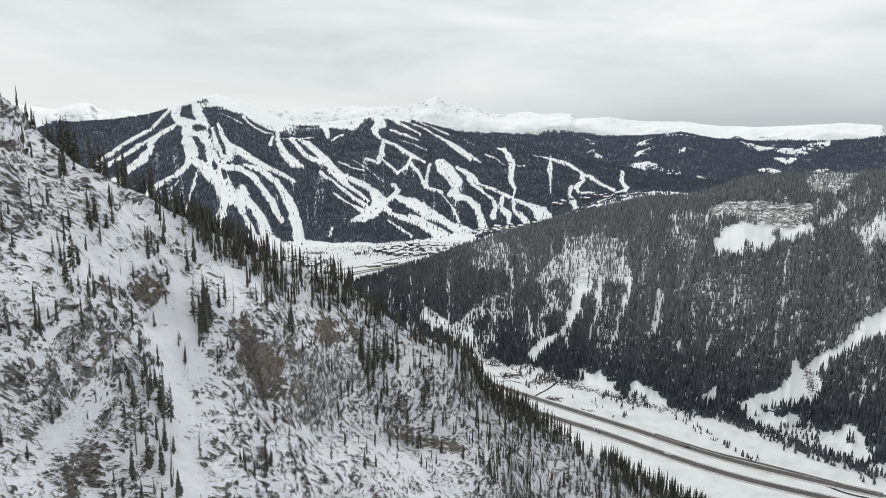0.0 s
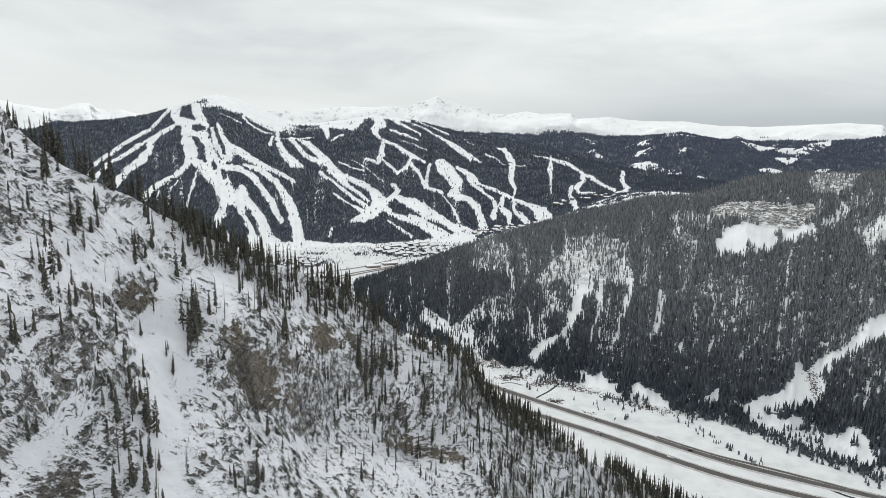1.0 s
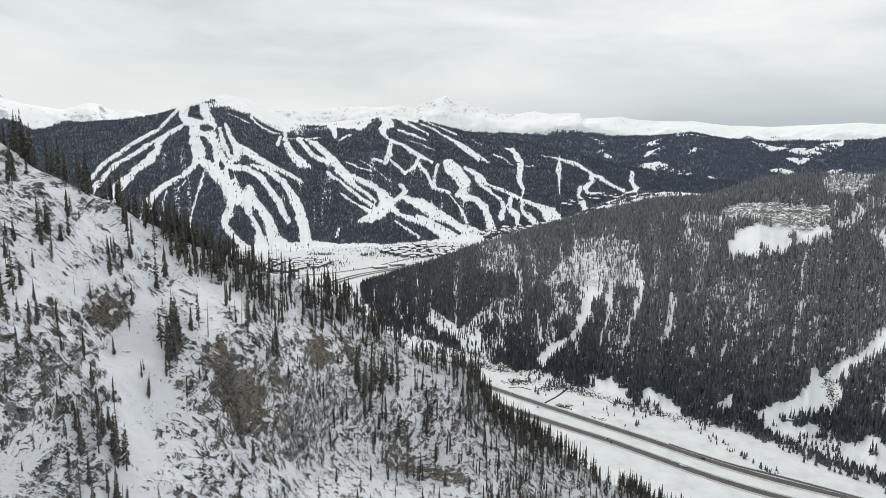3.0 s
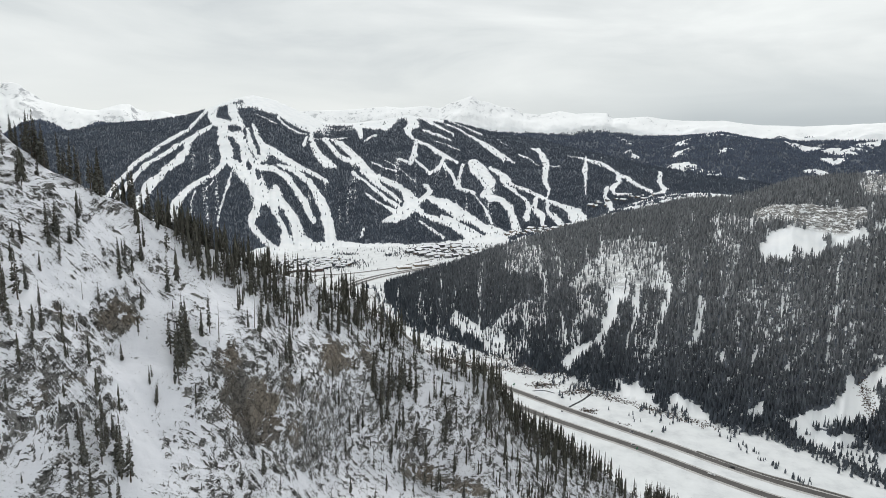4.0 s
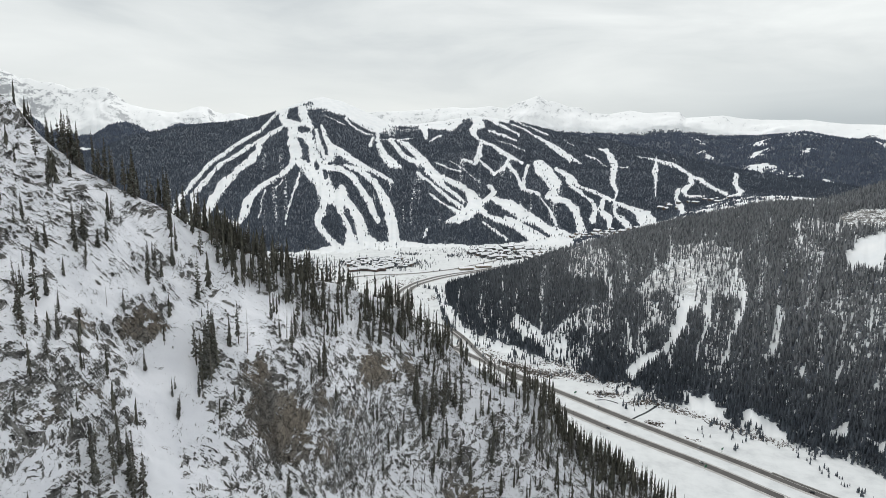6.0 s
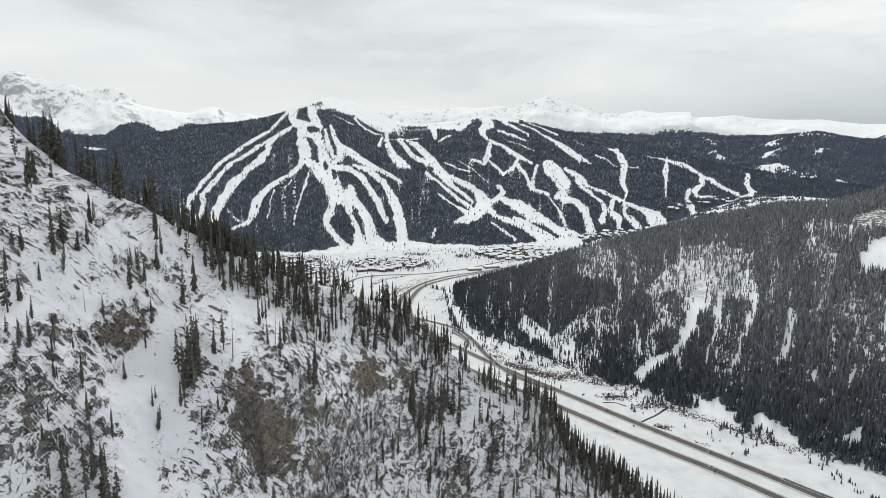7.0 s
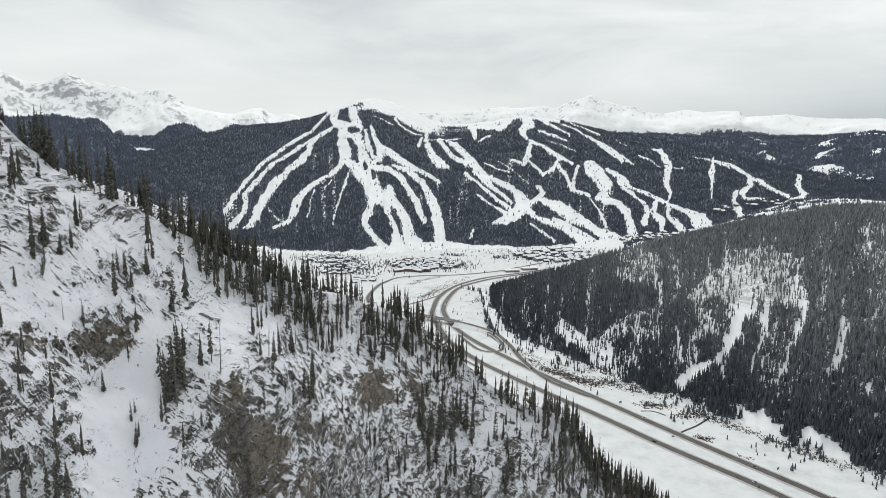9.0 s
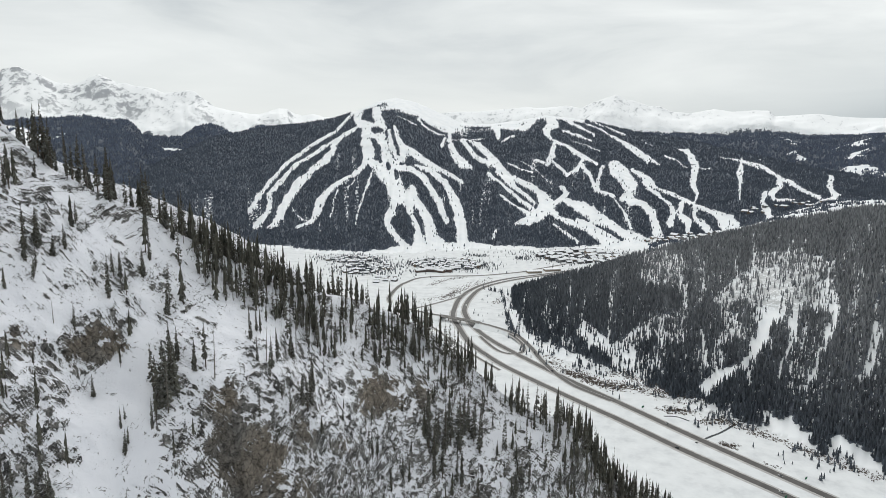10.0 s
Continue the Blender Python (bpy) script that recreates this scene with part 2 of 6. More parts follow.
def blocks(x, y, seed=0, tilt=0.6):
    """Broken blocks: every cell of an uneven mosaic has its own height and slant, with steps between. About -1 to 1."""
    x, y = np.asarray(x, float), np.asarray(y, float)
    ix, iy = np.floor(x).astype(np.int64), np.floor(y).astype(np.int64)
    best, out = np.full(x.shape, 9.0), np.zeros(x.shape)
    for dx in (-1, 0, 1):
        for dy in (-1, 0, 1):
            cx, cy = ix + dx, iy + dy
            qx, qy = cx + lattice(cx, cy, seed), cy + lattice(cx, cy, seed + 1)
            d = (x - qx) ** 2 + (y - qy) ** 2
            v = 2 * lattice(cx, cy, seed + 2) - 1 + tilt * ((x - qx) * (2 * lattice(cx, cy, seed + 3) - 1) * 2 + (y - qy) * (2 * lattice(cx, cy, seed + 4) - 0.4) * 2)
            out = np.where(d < best, v, out)
            best = np.minimum(best, d)
    return out


def smooth(v):
    v = np.clip(v, 0, 1)
    return v * v * (3 - 2 * v)


# Crest lines and feet of the ranges, placed to fit the camera's view, the farthest drawn nearer: bearing from north in
# degrees, distance, height.
SKI_CREST = np.array([(-47.4, 2900, 17), (-42.7, 3150, 140), (-38.4, 3350, 287), (-34.9, 3500, 384), (-31.2, 3600, 434), (-27.4, 3700, 469), (-24.5, 3800, 511), (-22.6, 3850, 564), (-21.0, 3900, 612), (-19.6, 3950, 637), (-17.6, 3950, 609), (-14.6, 3900, 516), (-13.6, 3850, 478), (-11.1, 3950, 486), (-8.6, 4050, 512), (-6.4, 4100, 545), (-4.2, 4100, 528), (-2.3, 4050, 504), (0.1, 4000, 461), (2.4, 3950, 423), (4.7, 3900, 403), (7.7, 3700, 354), (10.7, 3500, 309), (13.9, 3300, 267), (16.9, 3150, 240), (19.3, 3050, 224), (26.3, 2900, 181), (35.4, 2800, 170)])
SKI_FOOT = np.array([(-47.0, 1900, 15), (-38.3, 1950, 10), (-32.5, 2200, 6), (-26.3, 2030, 0), (-22, 1960, 0), (-19.2, 1975, 0), (-16, 2040, 0), (-11.5, 2070, 0), (-4.0, 2115, 0), (-0.1, 2190, 6), (4.5, 2230, 27), (7.5, 2300, 44), (10.8, 2380, 77), (13.5, 2480, 118), (16.0, 2600, 154), (18.5, 2650, 165), (22.9, 2600, 158), (35.4, 2500, 165)])
EAST_CREST = np.array([(-1.3, 4500, 454), (5.8, 4500, 442), (10.8, 4500, 455), (13.8, 4500, 436), (17.1, 4500, 425), (20.3, 4400, 451), (23.0, 4400, 415), (26.0, 4400, 393), (28.8, 4400, 403), (31.8, 4400, 399), (34.9, 4400, 421), (40.7, 4400, 432)])
SNOW_CREST = np.array([(-18.7, 4780, 567), (-14.7, 4780, 600), (-12.2, 4780, 606), (-9.7, 4780, 624), (-8.2, 4780, 637), (-6.7, 4780, 629), (-4.7, 4780, 646), (-3.4, 4780, 626), (-2.7, 4780, 658), (-1.7, 4780, 686), (-0.5, 4780, 722), (0.2, 4780, 685), (1, 4780, 676), (2.2, 4780, 636), (3.1, 4780, 635), (4.1, 4780, 594), (5.5, 4780, 585), (6.9, 4780, 604), (7.3, 4780, 611), (8.7, 4780, 590), (10.2, 4780, 596), (11.3, 4780, 591), (11.8, 4780, 553), (12.2, 4780, 556), (13.5, 4780, 562), (14.7, 4780, 568), (16, 4780, 548), (17.6, 4780, 534), (20.5, 4780, 533), (22.9, 4780, 504), (26.3, 4780, 490), (29.5, 4780, 498), (32.5, 4780, 509), (34.6, 4780, 492)])
PEAK_CREST = np.array([(-49.7, 4780, 790), (-48.7, 4780, 814), (-47.7, 4780, 783), (-46.3, 4780, 728), (-45.2, 4780, 719), (-44.1, 4780, 768), (-43.4, 4780, 793), (-42.7, 4780, 769), (-42.1, 4780, 739), (-41.6, 4780, 748), (-41, 4780, 730), (-40.2, 4780, 727), (-39.5, 4780, 716), (-38.9, 4780, 690), (-37.9, 4780, 705), (-37.1, 4780, 715), (-36.5, 4780, 711), (-36, 4780, 672), (-35.4, 4780, 637), (-35, 4780, 609), (-34, 4780, 589), (-32.3, 4780, 567), (-31.4, 4780, 565), (-30.7, 4780, 586), (-29.8, 4780, 607), (-29.1, 4780, 609), (-28.6, 4780, 579), (-27.8, 4780, 561), (-26.9, 4780, 575), (-25.9, 4780, 552), (-23.6, 4780, 556)])
WEST_CREST = np.array([(-50, 4300, 477), (-47.9, 4300, 495), (-45, 4300, 524), (-44, 4300, 524), (-42.9, 4300, 511), (-41.5, 4300, 493), (-40.9, 4300, 456), (-40.5, 4300, 408), (-38.9, 4300, 397), (-37.5, 4300, 412), (-36.5, 4300, 464), (-35.4, 4300, 489), (-34.4, 4300, 467), (-33.6, 4300, 427), (-32.7, 4300, 408), (-32.1, 4300, 461), (-31.4, 4300, 479), (-30.1, 4300, 474), (-28.7, 4300, 487), (-27.3, 4300, 499), (-25.4, 4300, 509), (-23.5, 4300, 512)])
WOOD_CREST = np.array([(-11.7, 1480, -20), (-8.6, 1500, 1), (-6.5, 1480, 22), (-1.3, 1500, 59), (2.9, 1560, 92), (7.6, 1600, 127), (11.1, 1620, 156), (15.0, 1640, 184), (18.3, 1640, 208), (21.1, 1600, 217), (23.3, 1620, 231), (26.2, 1650, 262), (29.8, 1680, 271), (32.4, 1700, 277), (35.2, 1720, 276), (41.0, 1750, 288)])
WOOD_FOOT = np.array([(-14.2, 1553, 0), (-9.3, 1444, 0), (-8.6, 1250, 0), (-7.9, 1130, 0), (-4.7, 1037, 0), (-0.5, 976, 0), (4.8, 908, 0), (18.3, 812, 0), (24.6, 788, 0), (28.5, 802, 0), (31.9, 806, 0), (34.8, 770, 0), (37.5, 730, 0)])

DOME_CREST = np.array([(7.5, 3700, 106), (10.0, 3750, 205), (13.4, 3850, 282), (16.7, 3900, 363), (18.5, 3900, 403), (20.3, 3900, 422), (22.1, 3900, 402), (24.8, 3850, 327), (26.9, 3750, 259), (29.0, 3600, 179)])
RIDGE_CREST = np.array([(26.3, 3500, 101), (27.8, 3650, 189), (29.7, 3750, 247), (31.9, 3900, 327), (33.7, 4000, 372), (35.0, 4000, 386), (40.7, 4000, 427)])


def flank(az, d, crest, foot, bow, back, margin=5.0):
    """A mountain side that climbs from its foot to its crest line. Returns the height and the share of the climb."""
    dc, zc = np.interp(az, crest[:, 0], crest[:, 1]), np.interp(az, crest[:, 0], crest[:, 2])
    zc = zc + dc * 0.0007 * fbm(az * 1.1, az * 0, 4, 9)
    if isinstance(foot, tuple):
        df, zf = foot
    else:
        df, zf = np.interp(az, foot[:, 0], foot[:, 1]), np.interp(az, foot[:, 0], foot[:, 2])
    df = df + 0.012 * dc * fbm(az * 0.9, az * 0, 3, 8)
    s = (d - df) / np.maximum(dc - df, 1)
    climb = np.where(s < 1, np.sign(s) * np.abs(s) ** bow, 1) if bow > 0 else np.sin(np.clip(s, -1, 1) * np.pi / 2)
    z = zf + (zc - zf) * climb - np.maximum(d - dc, 0) * back
    z = np.where(s < 0, -60.0, z)
    edge = np.minimum(az - crest[0, 0], crest[-1, 0] - az) / margin + 1
    return np.where(edge > 0, z * np.clip(edge, 0, 1), -60.0), s


def ground(x, y):
    """Height, owner of the surface (0 valley, 1 ski mountain, 2 east range, 3 snow range, 4 peaks, 5 west range, 6 wooded hill, 7 and 8 nearer eastern hills) and the share of the climb."""
    x, y = np.asarray(x, float), np.asarray(y, float)
    az, d = np.degrees(np.arctan2(x, y)), np.hypot(x, y)
    df, zf = np.interp(az, SKI_FOOT[:, 0], SKI_FOOT[:, 1]), np.interp(az, SKI_FOOT[:, 0], SKI_FOOT[:, 2])
    valley = zf * smooth((d - 1500) / (df - 1500)) + 0.5 * fbm(x / 60, y / 60, 3, 3) * smooth((d - 900) / 500)
    ring = smooth((np.abs(az + 6) - 56) / 25)
    valley = valley + ring * 430 * smooth((d - 700) / 3000) * (1 + 0.35 * fbm(x / 500, y / 500, 4, 5))
    layers, shares = [valley], [np.zeros_like(d)]

    def add(crest, foot, bow, back, rough, size, seed, ridged=True):
        z, s = flank(az, d, crest, foot, bow, back)
        mid = np.sin(np.pi * np.clip(s, 0, 1)) ** 0.7
        z = z + np.where(s > 0, mid * rough * fbm(az * size, d / 420 + az * size * 0.3, 4, seed, ridged), 0)
        layers.append(z)
        shares.append(s)

    add(SKI_CREST - np.array((0, 0, 5)), SKI_FOOT, 1.12, 0.35, 26, 0.16, 11)
    add(EAST_CREST - np.array((0, 0, 8)), (3000, 150), 0.9, 0.3, 60, 0.22, 12)
    add(SNOW_CREST, (4250, 330), 1.1, 0.6, 25, 0.25, 13)
    add(PEAK_CREST, (4200, 330), 1.15, 0.6, 45, 0.22, 14)
    add(WEST_CREST - np.array((0, 0, 8)), (2700, 40), 1.0, 0.3, 55, 0.2, 15)
    add(WOOD_CREST - np.array((0, 0, 5)), WOOD_FOOT, 0, 0.3, 12, 0.5, 16)
    add(DOME_CREST, (2900, 150), 1.0, 0.3, 30, 0.3, 17)
    add(RIDGE_CREST, (2900, 150), 1.0, 0.3, 30, 0.3, 18)
    z = np.stack(layers)
    own = z.argmax(0)
    return np.take_along_axis(z, own[None], 0)[0], own, np.take_along_axis(np.stack(shares), own[None], 0)[0]


# ---------------------------------------------------------------- mesh helpers
def fast_mesh(name, verts, faces, mat, attributes=None, smooth_shade=True):
    """A mesh from arrays: faces all have the same number of corners."""
    verts, faces = np.asarray(verts, np.float32), np.asarray(faces, np.int32)
    me = bpy.data.meshes.new(name)
    n, k = faces.shape
    me.vertices.add(len(verts))
    me.vertices.foreach_set("co", verts.ravel())
    me.loops.add(n * k)
    me.loops.foreach_set("vertex_index", faces.ravel())
    me.polygons.add(n)
    me.polygons.foreach_set("loop_start", np.arange(0, n * k, k, dtype=np.int32))
    me.polygons.foreach_set("use_smooth", np.full(n, smooth_shade))
    for key, values in (attributes or {}).items():
        values = np.asarray(values, np.float32)
        if values.ndim == 2:
            me.attributes.new(key, "FLOAT_VECTOR", "POINT").data.foreach_set("vector", values.ravel())
        else:
            me.attributes.new(key, "FLOAT", "POINT").data.foreach_set("value", values)
    me.materials.append(mat)
    me.update(calc_edges=True)
    me.validate()
    return me


def grid_faces(rows, cols):
    i = np.arange(rows - 1)[:, None] * cols + np.arange(cols - 1)[None]
    return np.stack([i, i + 1, i + cols + 1, i + cols], -1).reshape(-1, 4)


def part(name, bm, mat, parent, label=""):
    """Links a bmesh as one mesh object under a thing."""
    me = bpy.data.meshes.new(name)
    bm.to_mesh(me)
    bm.free()
    me.materials.append(mat)
    ob = new(name, me)
    ob.parent = parent
    return tagged(ob, label)


def part_mesh(name, me, parent, label=""):
    ob = new(name, me)
    ob.parent = parent
    return tagged(ob, label)


def box(bm, x0, y0, z0, x1, y1, z1):
    m = Matrix.Translation(((x0 + x1) / 2, (y0 + y1) / 2, (z0 + z1) / 2)) @ Matrix.Diagonal((x1 - x0, y1 - y0, z1 - z0, 1))
    return bmesh.ops.create_cube(bm, size=1.0, matrix=m)["verts"]


# ---------------------------------------------------------------- land cover
RUNS, ISLES, CLEARINGS, COPSES, GLADES, SCARP = [], [], [], [], [], []


def view_angles(x, y, z, camera_spot=(0.0, 7.0, 320.0)):
    """A slope by bearing and height angle as seen from a camera position, in thousandths of a radian."""
    x, y = x - camera_spot[0], y - camera_spot[1]
    return 1000 * np.arctan2(x, y), 1000 * np.arctan2(z - camera_spot[2], np.hypot(x, y))


def run(*pts):
    """A ski run: a strip of cleared, groomed snow down the mountain; bearing, height angle and width of its points."""
    RUNS.append((0, 1.0, np.array(pts, float)))


def isle(*pts):
    """A clump of trees left standing in a ski run."""
    ISLES.append((0, 1.0, np.array(pts, float)))


def scarp(strength, *pts):
    """A band of broken rock across the wooded hill: bearing, height angle and width of its points."""
    SCARP.append((0, strength, np.array(pts, float)))


def clearing(strength, *pts):
    """A gap in the hill's woods: an avalanche chute, a scree or a snowfield; bearing, height angle and width of its points."""
    CLEARINGS.append((0, strength, np.array(pts, float)))


def copse(strength, *pts):
    """Trees left standing in a clearing of the hill."""
    COPSES.append((0, strength, np.array(pts, float)))


def glade(width, *pts):
    """A snowy opening in the far woods."""
    GLADES.append((width, 1.0, np.array(pts, float)))


# Runs, isles, clearings and scarps: points placed to fit the camera's view.
run((-418, 51, 5.7), (-431, 38, 5.7), (-444, 25, 5.7), (-462, 16, 5), (-479, 5, 6.4), (-494, -7, 6.4), (-511, -18, 7.1), (-521, -27, 7.1), (-529, -37, 6.4), (-543, -52, 7.1), (-551, -62, 7.1), (-560, -74, 8.5), (-566, -85, 8.5), (-572, -96, 7.1))
run((-444, 12, 5.7), (-461, 2, 6.4), (-478, -10, 6.4), (-493, -18, 5.7), (-507, -29, 7.1), (-520, -43, 8.5), (-533, -59, 8.5), (-543, -70, 7.1), (-541, -83, 7.1), (-545, -96, 8.5), (-555, -108, 8.5), (-564, -119, 8.5))
run((-401, 36, 7.1), (-418, 28, 7.1), (-429, 22, 7.1), (-440, 12, 8.5), (-446, -1, 9.9), (-458, -18, 11.3), (-475, -31, 9.9), (-487, -42, 11.3), (-498, -52, 15.6), (-506, -65, 12.7), (-515, -78, 12.7), (-524, -90, 12.7), (-528, -103, 12.7), (-535, -114, 11.3), (-544, -119, 7.1))
run((-510, -90, 3.5), (-502, -101, 3.5), (-494, -110, 4.2))
run((-397, 11, 12.7), (-393, -9, 11.3), (-398, -27, 8.5), (-412, -38, 7.1), (-429, -48, 7.8), (-446, -59, 9.2), (-459, -70, 10.6), (-466, -83, 13.4), (-470, -96, 13.4), (-478, -110, 7.8), (-490, -115, 5), (-503, -121, 6.4))
run((-384, -33, 4.2), (-390, -53, 5.7), (-397, -70, 4.2), (-405, -92, 3.5), (-411, -119, 2.8))
run((-438, -61, 2.8), (-445, -83, 2.8), (-450, -105, 2.8))
run((-412, -47, 2.8), (-425, -61, 2.8))
run((-405, 59, 14.2), (-407, 48, 12.7), (-403, 36, 11.3), (-396, 17, 8.5))
run((-379, 60, 12.7), (-375, 47, 14.2), (-372, 33, 18.4))
run((-397, 40, 9.9), (-388, 32, 21.2), (-380, 13, 35.4), (-375, -9, 39.6), (-364, -31, 31.1), (-351, -53, 25.5), (-343, -71, 26.9))
run((-358, 28, 7.1), (-350, 9, 18.4), (-340, -9, 21.2))
run((-349, 35, 6.4), (-345, 17, 9.2), (-337, 4, 10.6), (-320, -6, 13.4), (-302, -18, 10.6), (-280, -30, 8.5), (-258, -41, 8.5), (-242, -52, 6.4))
run((-351, -24, 18.4), (-323, -31, 8.5), (-305, -42, 10.6), (-291, -62, 10.6), (-280, -80, 10.6), (-271, -101, 10.6), (-265, -113, 9.2))
run((-315, -25, 6.4), (-293, -33, 9.2), (-271, -50, 10.6), (-258, -71, 14.2), (-248, -93, 17), (-242, -120, 18.4), (-239, -143, 19.8))
run((-341, -75, 26.9), (-347, -93, 18.4), (-359, -104, 12.7), (-361, -115, 9.9), (-353, -129, 10.6), (-342, -142, 12.7), (-331, -153, 15.6))
run((-329, -80, 24.1), (-324, -100, 12.7), (-317, -120, 14.2), (-310, -138, 17), (-308, -154, 22.6))
run((-318, -66, 24.1), (-303, -93, 18.4), (-294, -116, 17), (-288, -138, 21.2), (-281, -154, 31.1))
run((-353, -161, 14.2), (-281, -158, 21.2), (-226, -154, 18.4), (-171, -158, 14.2))
run((-357, 71, 11.3), (-332, 68, 19.8), (-306, 60, 24.1), (-284, 47, 25.5), (-262, 31, 15.6))
run((-314, 48, 3.5), (-301, 35, 4.2), (-288, 27, 4.2), (-271, 22, 3.5))
run((-345, 52, 2.8), (-328, 44, 2.8), (-315, 38, 2.8))
run((-264, 24, 5.7), (-264, 14, 8.5), (-259, 1, 11.3), (-251, -13, 14.2), (-240, -22, 14.2), (-229, -27, 7.1))
run((-271, 17, 5.7), (-275, 7, 6.4))
run((-242, 14, 8.5), (-231, 1, 8.5), (-222, -11, 8.5), (-199, -21, 8.5))
run((-262, 15, 2.8), (-208, 17, 2.8))
run((-231, 14, 5), (-217, 7, 10.6), (-204, -5, 11.3), (-190, -19, 12.7), (-181, -30, 12.7), (-167, -42, 10.6), (-149, -50, 9.2), (-131, -58, 10.6), (-117, -67, 10.6), (-110, -74, 9.9))
run((-172, -19, 3.5), (-154, -28, 4.2), (-131, -34, 2.8))
run((-186, -33, 9.9), (-172, -46, 9.2), (-154, -61, 7.8), (-137, -73, 6.4), (-126, -83, 6.4))
run((-201, -37, 5.7), (-176, -55, 5.7), (-153, -75, 7.1), (-135, -88, 7.8), (-124, -97, 9.9))
run((-150, -16, 2.8), (-127, -30, 2.8), (-100, -52, 2.8))
run((-181, -70, 5), (-162, -84, 5), (-144, -94, 6.4), (-130, -103, 9.9))
run((-116, -70, 15.6), (-108, -83, 21.2), (-115, -97, 19.8), (-135, -109, 15.6), (-155, -115, 7.1))
run((-108, -88, 18.4), (-90, -101, 9.9), (-67, -107, 12.7), (-44, -116, 15.6), (-26, -128, 18.4), (-3, -141, 21.2))
run((-77, -78, 9.9), (-54, -87, 18.4), (-36, -98, 19.8), (-13, -113, 19.8), (9, -127, 19.8), (36, -133, 15.6))
run((-86, -56, 8.5), (-77, -65, 8.5), (-86, -76, 9.9), (-99, -85, 9.9))
run((-94, -115, 4.2), (-75, -128, 5.7), (-57, -141, 7.1))
run((-185, -125, 5.7), (-191, -138, 5.7))
run((-111, 51, 12.7), (-102, 41, 15.6), (-115, 31, 9.9), (-106, 19, 7.1))
run((-93, 50, 5.7), (-80, 45, 5.7), (-57, 33, 5), (-40, 24, 4.2))
run((-88, 31, 5), (-66, 24, 5), (-44, 15, 4.2))
run((-80, 48, 2.8), (-40, 37, 3.5), (-9, 20, 5), (13, 8, 6.4), (35, -6, 6.4), (57, -19, 4.2))
run((-49, 46, 2.8), (-18, 34, 3.5), (4, 24, 4.2))
run((4, 11, 6.4), (22, -2, 7.8), (40, -15, 6.4))
run((-70, 15, 2.8), (-43, 5, 3.5), (-30, -1, 2.8))
run((-101, 15, 6.4), (-83, 8, 6.4), (-65, -3, 7.8), (-52, -11, 7.8), (-34, -20, 6.4))
run((-101, 10, 6.4), (-102, -7, 10.6), (-109, -21, 7.1), (-127, -15, 5.7))
run((-102, -16, 5.7), (-87, -29, 5.7), (-78, -38, 5.7), (-65, -29, 6.4), (-56, -16, 6.4))
run((-56, -24, 7.8), (-42, -38, 6.4), (-37, -55, 6.4))
run((-25, -24, 6.4), (-31, -42, 6.4), (-33, -60, 7.8), (-6, -68, 6.4))
run((-7, -24, 21.2), (6, -37, 22.6), (15, -50, 22.6), (16, -63, 15.6), (7, -72, 9.9))
run((-6, -73, 4.2), (8, -90, 4.2), (18, -107, 4.2), (22, -116, 5))
run((14, -74, 2.8), (17, -94, 2.8), (19, -112, 2.8))
run((16, -74, 11.3), (38, -80, 12), (52, -93, 12.7), (57, -111, 12.7), (62, -125, 15.6))
run((-90, -103, 9.9), (10, -136, 17), (62, -139, 17))
run((19, -28, 7.8), (41, -41, 9.2), (54, -54, 6.4), (76, -62, 6.4), (93, -70, 7.8), (110, -77, 6.4), (136, -88, 7.8), (148, -98, 12.7), (157, -111, 15.6))
run((37, -45, 7.1), (46, -58, 7.1))
run((50, -58, 7.1), (63, -69, 6.4), (77, -79, 6.4), (82, -92, 9.2), (78, -107, 11.3))
run((93, -74, 7.8), (90, -92, 9.2), (103, -103, 11.3), (104, -118, 7.1))
run((110, -83, 7.8), (116, -100, 11.3), (129, -112, 11.3), (137, -120, 8.5))
run((135, -86, 6.4), (160, -94, 10.6), (169, -110, 14.2))
run((81, 5, 2.1), (94, 0, 8.5), (102, -10, 10.6), (107, -22, 12), (106, -35, 10.6), (105, -48, 7.8), (113, -61, 6.4), (110, -74, 4.2))
run((65, -6, 4.2), (82, -14, 4.2), (95, -24, 2.8))
run((107, -24, 2.8), (128, -24, 3.5))
run((30, 17, 2.1), (43, 9, 2.8))
run((167, -9, 4.2), (168, -17, 4.2), (167, -30, 10.6), (169, -43, 6.4), (170, -68, 2.8))
run((139, -7, 2.8), (163, -12, 3.5), (179, -16, 5), (195, -21, 7.1), (207, -29, 6.4), (219, -35, 7.8), (235, -43, 6.4), (251, -53, 6.4), (266, -60, 7.8))
run((218, -35, 7.8), (219, -48, 7.8), (209, -58, 7.8), (214, -66, 6.4), (237, -66, 5))
run((202, -58, 7.8), (199, -71, 6.4), (207, -83, 9.9), (212, -96, 10.6))
run((279, -32, 6.4), (278, -44, 7.8), (284, -56, 7.8), (291, -57, 3.5))
run((170, -116, 11.3), (201, -106, 15.6), (231, -96, 15.6), (253, -83, 11.3), (274, -70, 15.6), (285, -64, 11.3))
run((96, -131, 4.2), (134, -126, 5.7), (170, -119, 7.1))
run((-199, 45, 7.1), (-190, 32, 10.6), (-186, 19, 7.8))
run((-173, 36, 7.8), (-146, 34, 9.2), (-133, 45, 7.8))
run((-164, 23, 4.2), (-181, 13, 4.2))
run((191, -10, 2.8), (195, -12, 2.8))
isle((-406, 28, 9.2), (-408, 17, 9.9))
isle((-382, 30, 8.5), (-370, 30, 6.4))
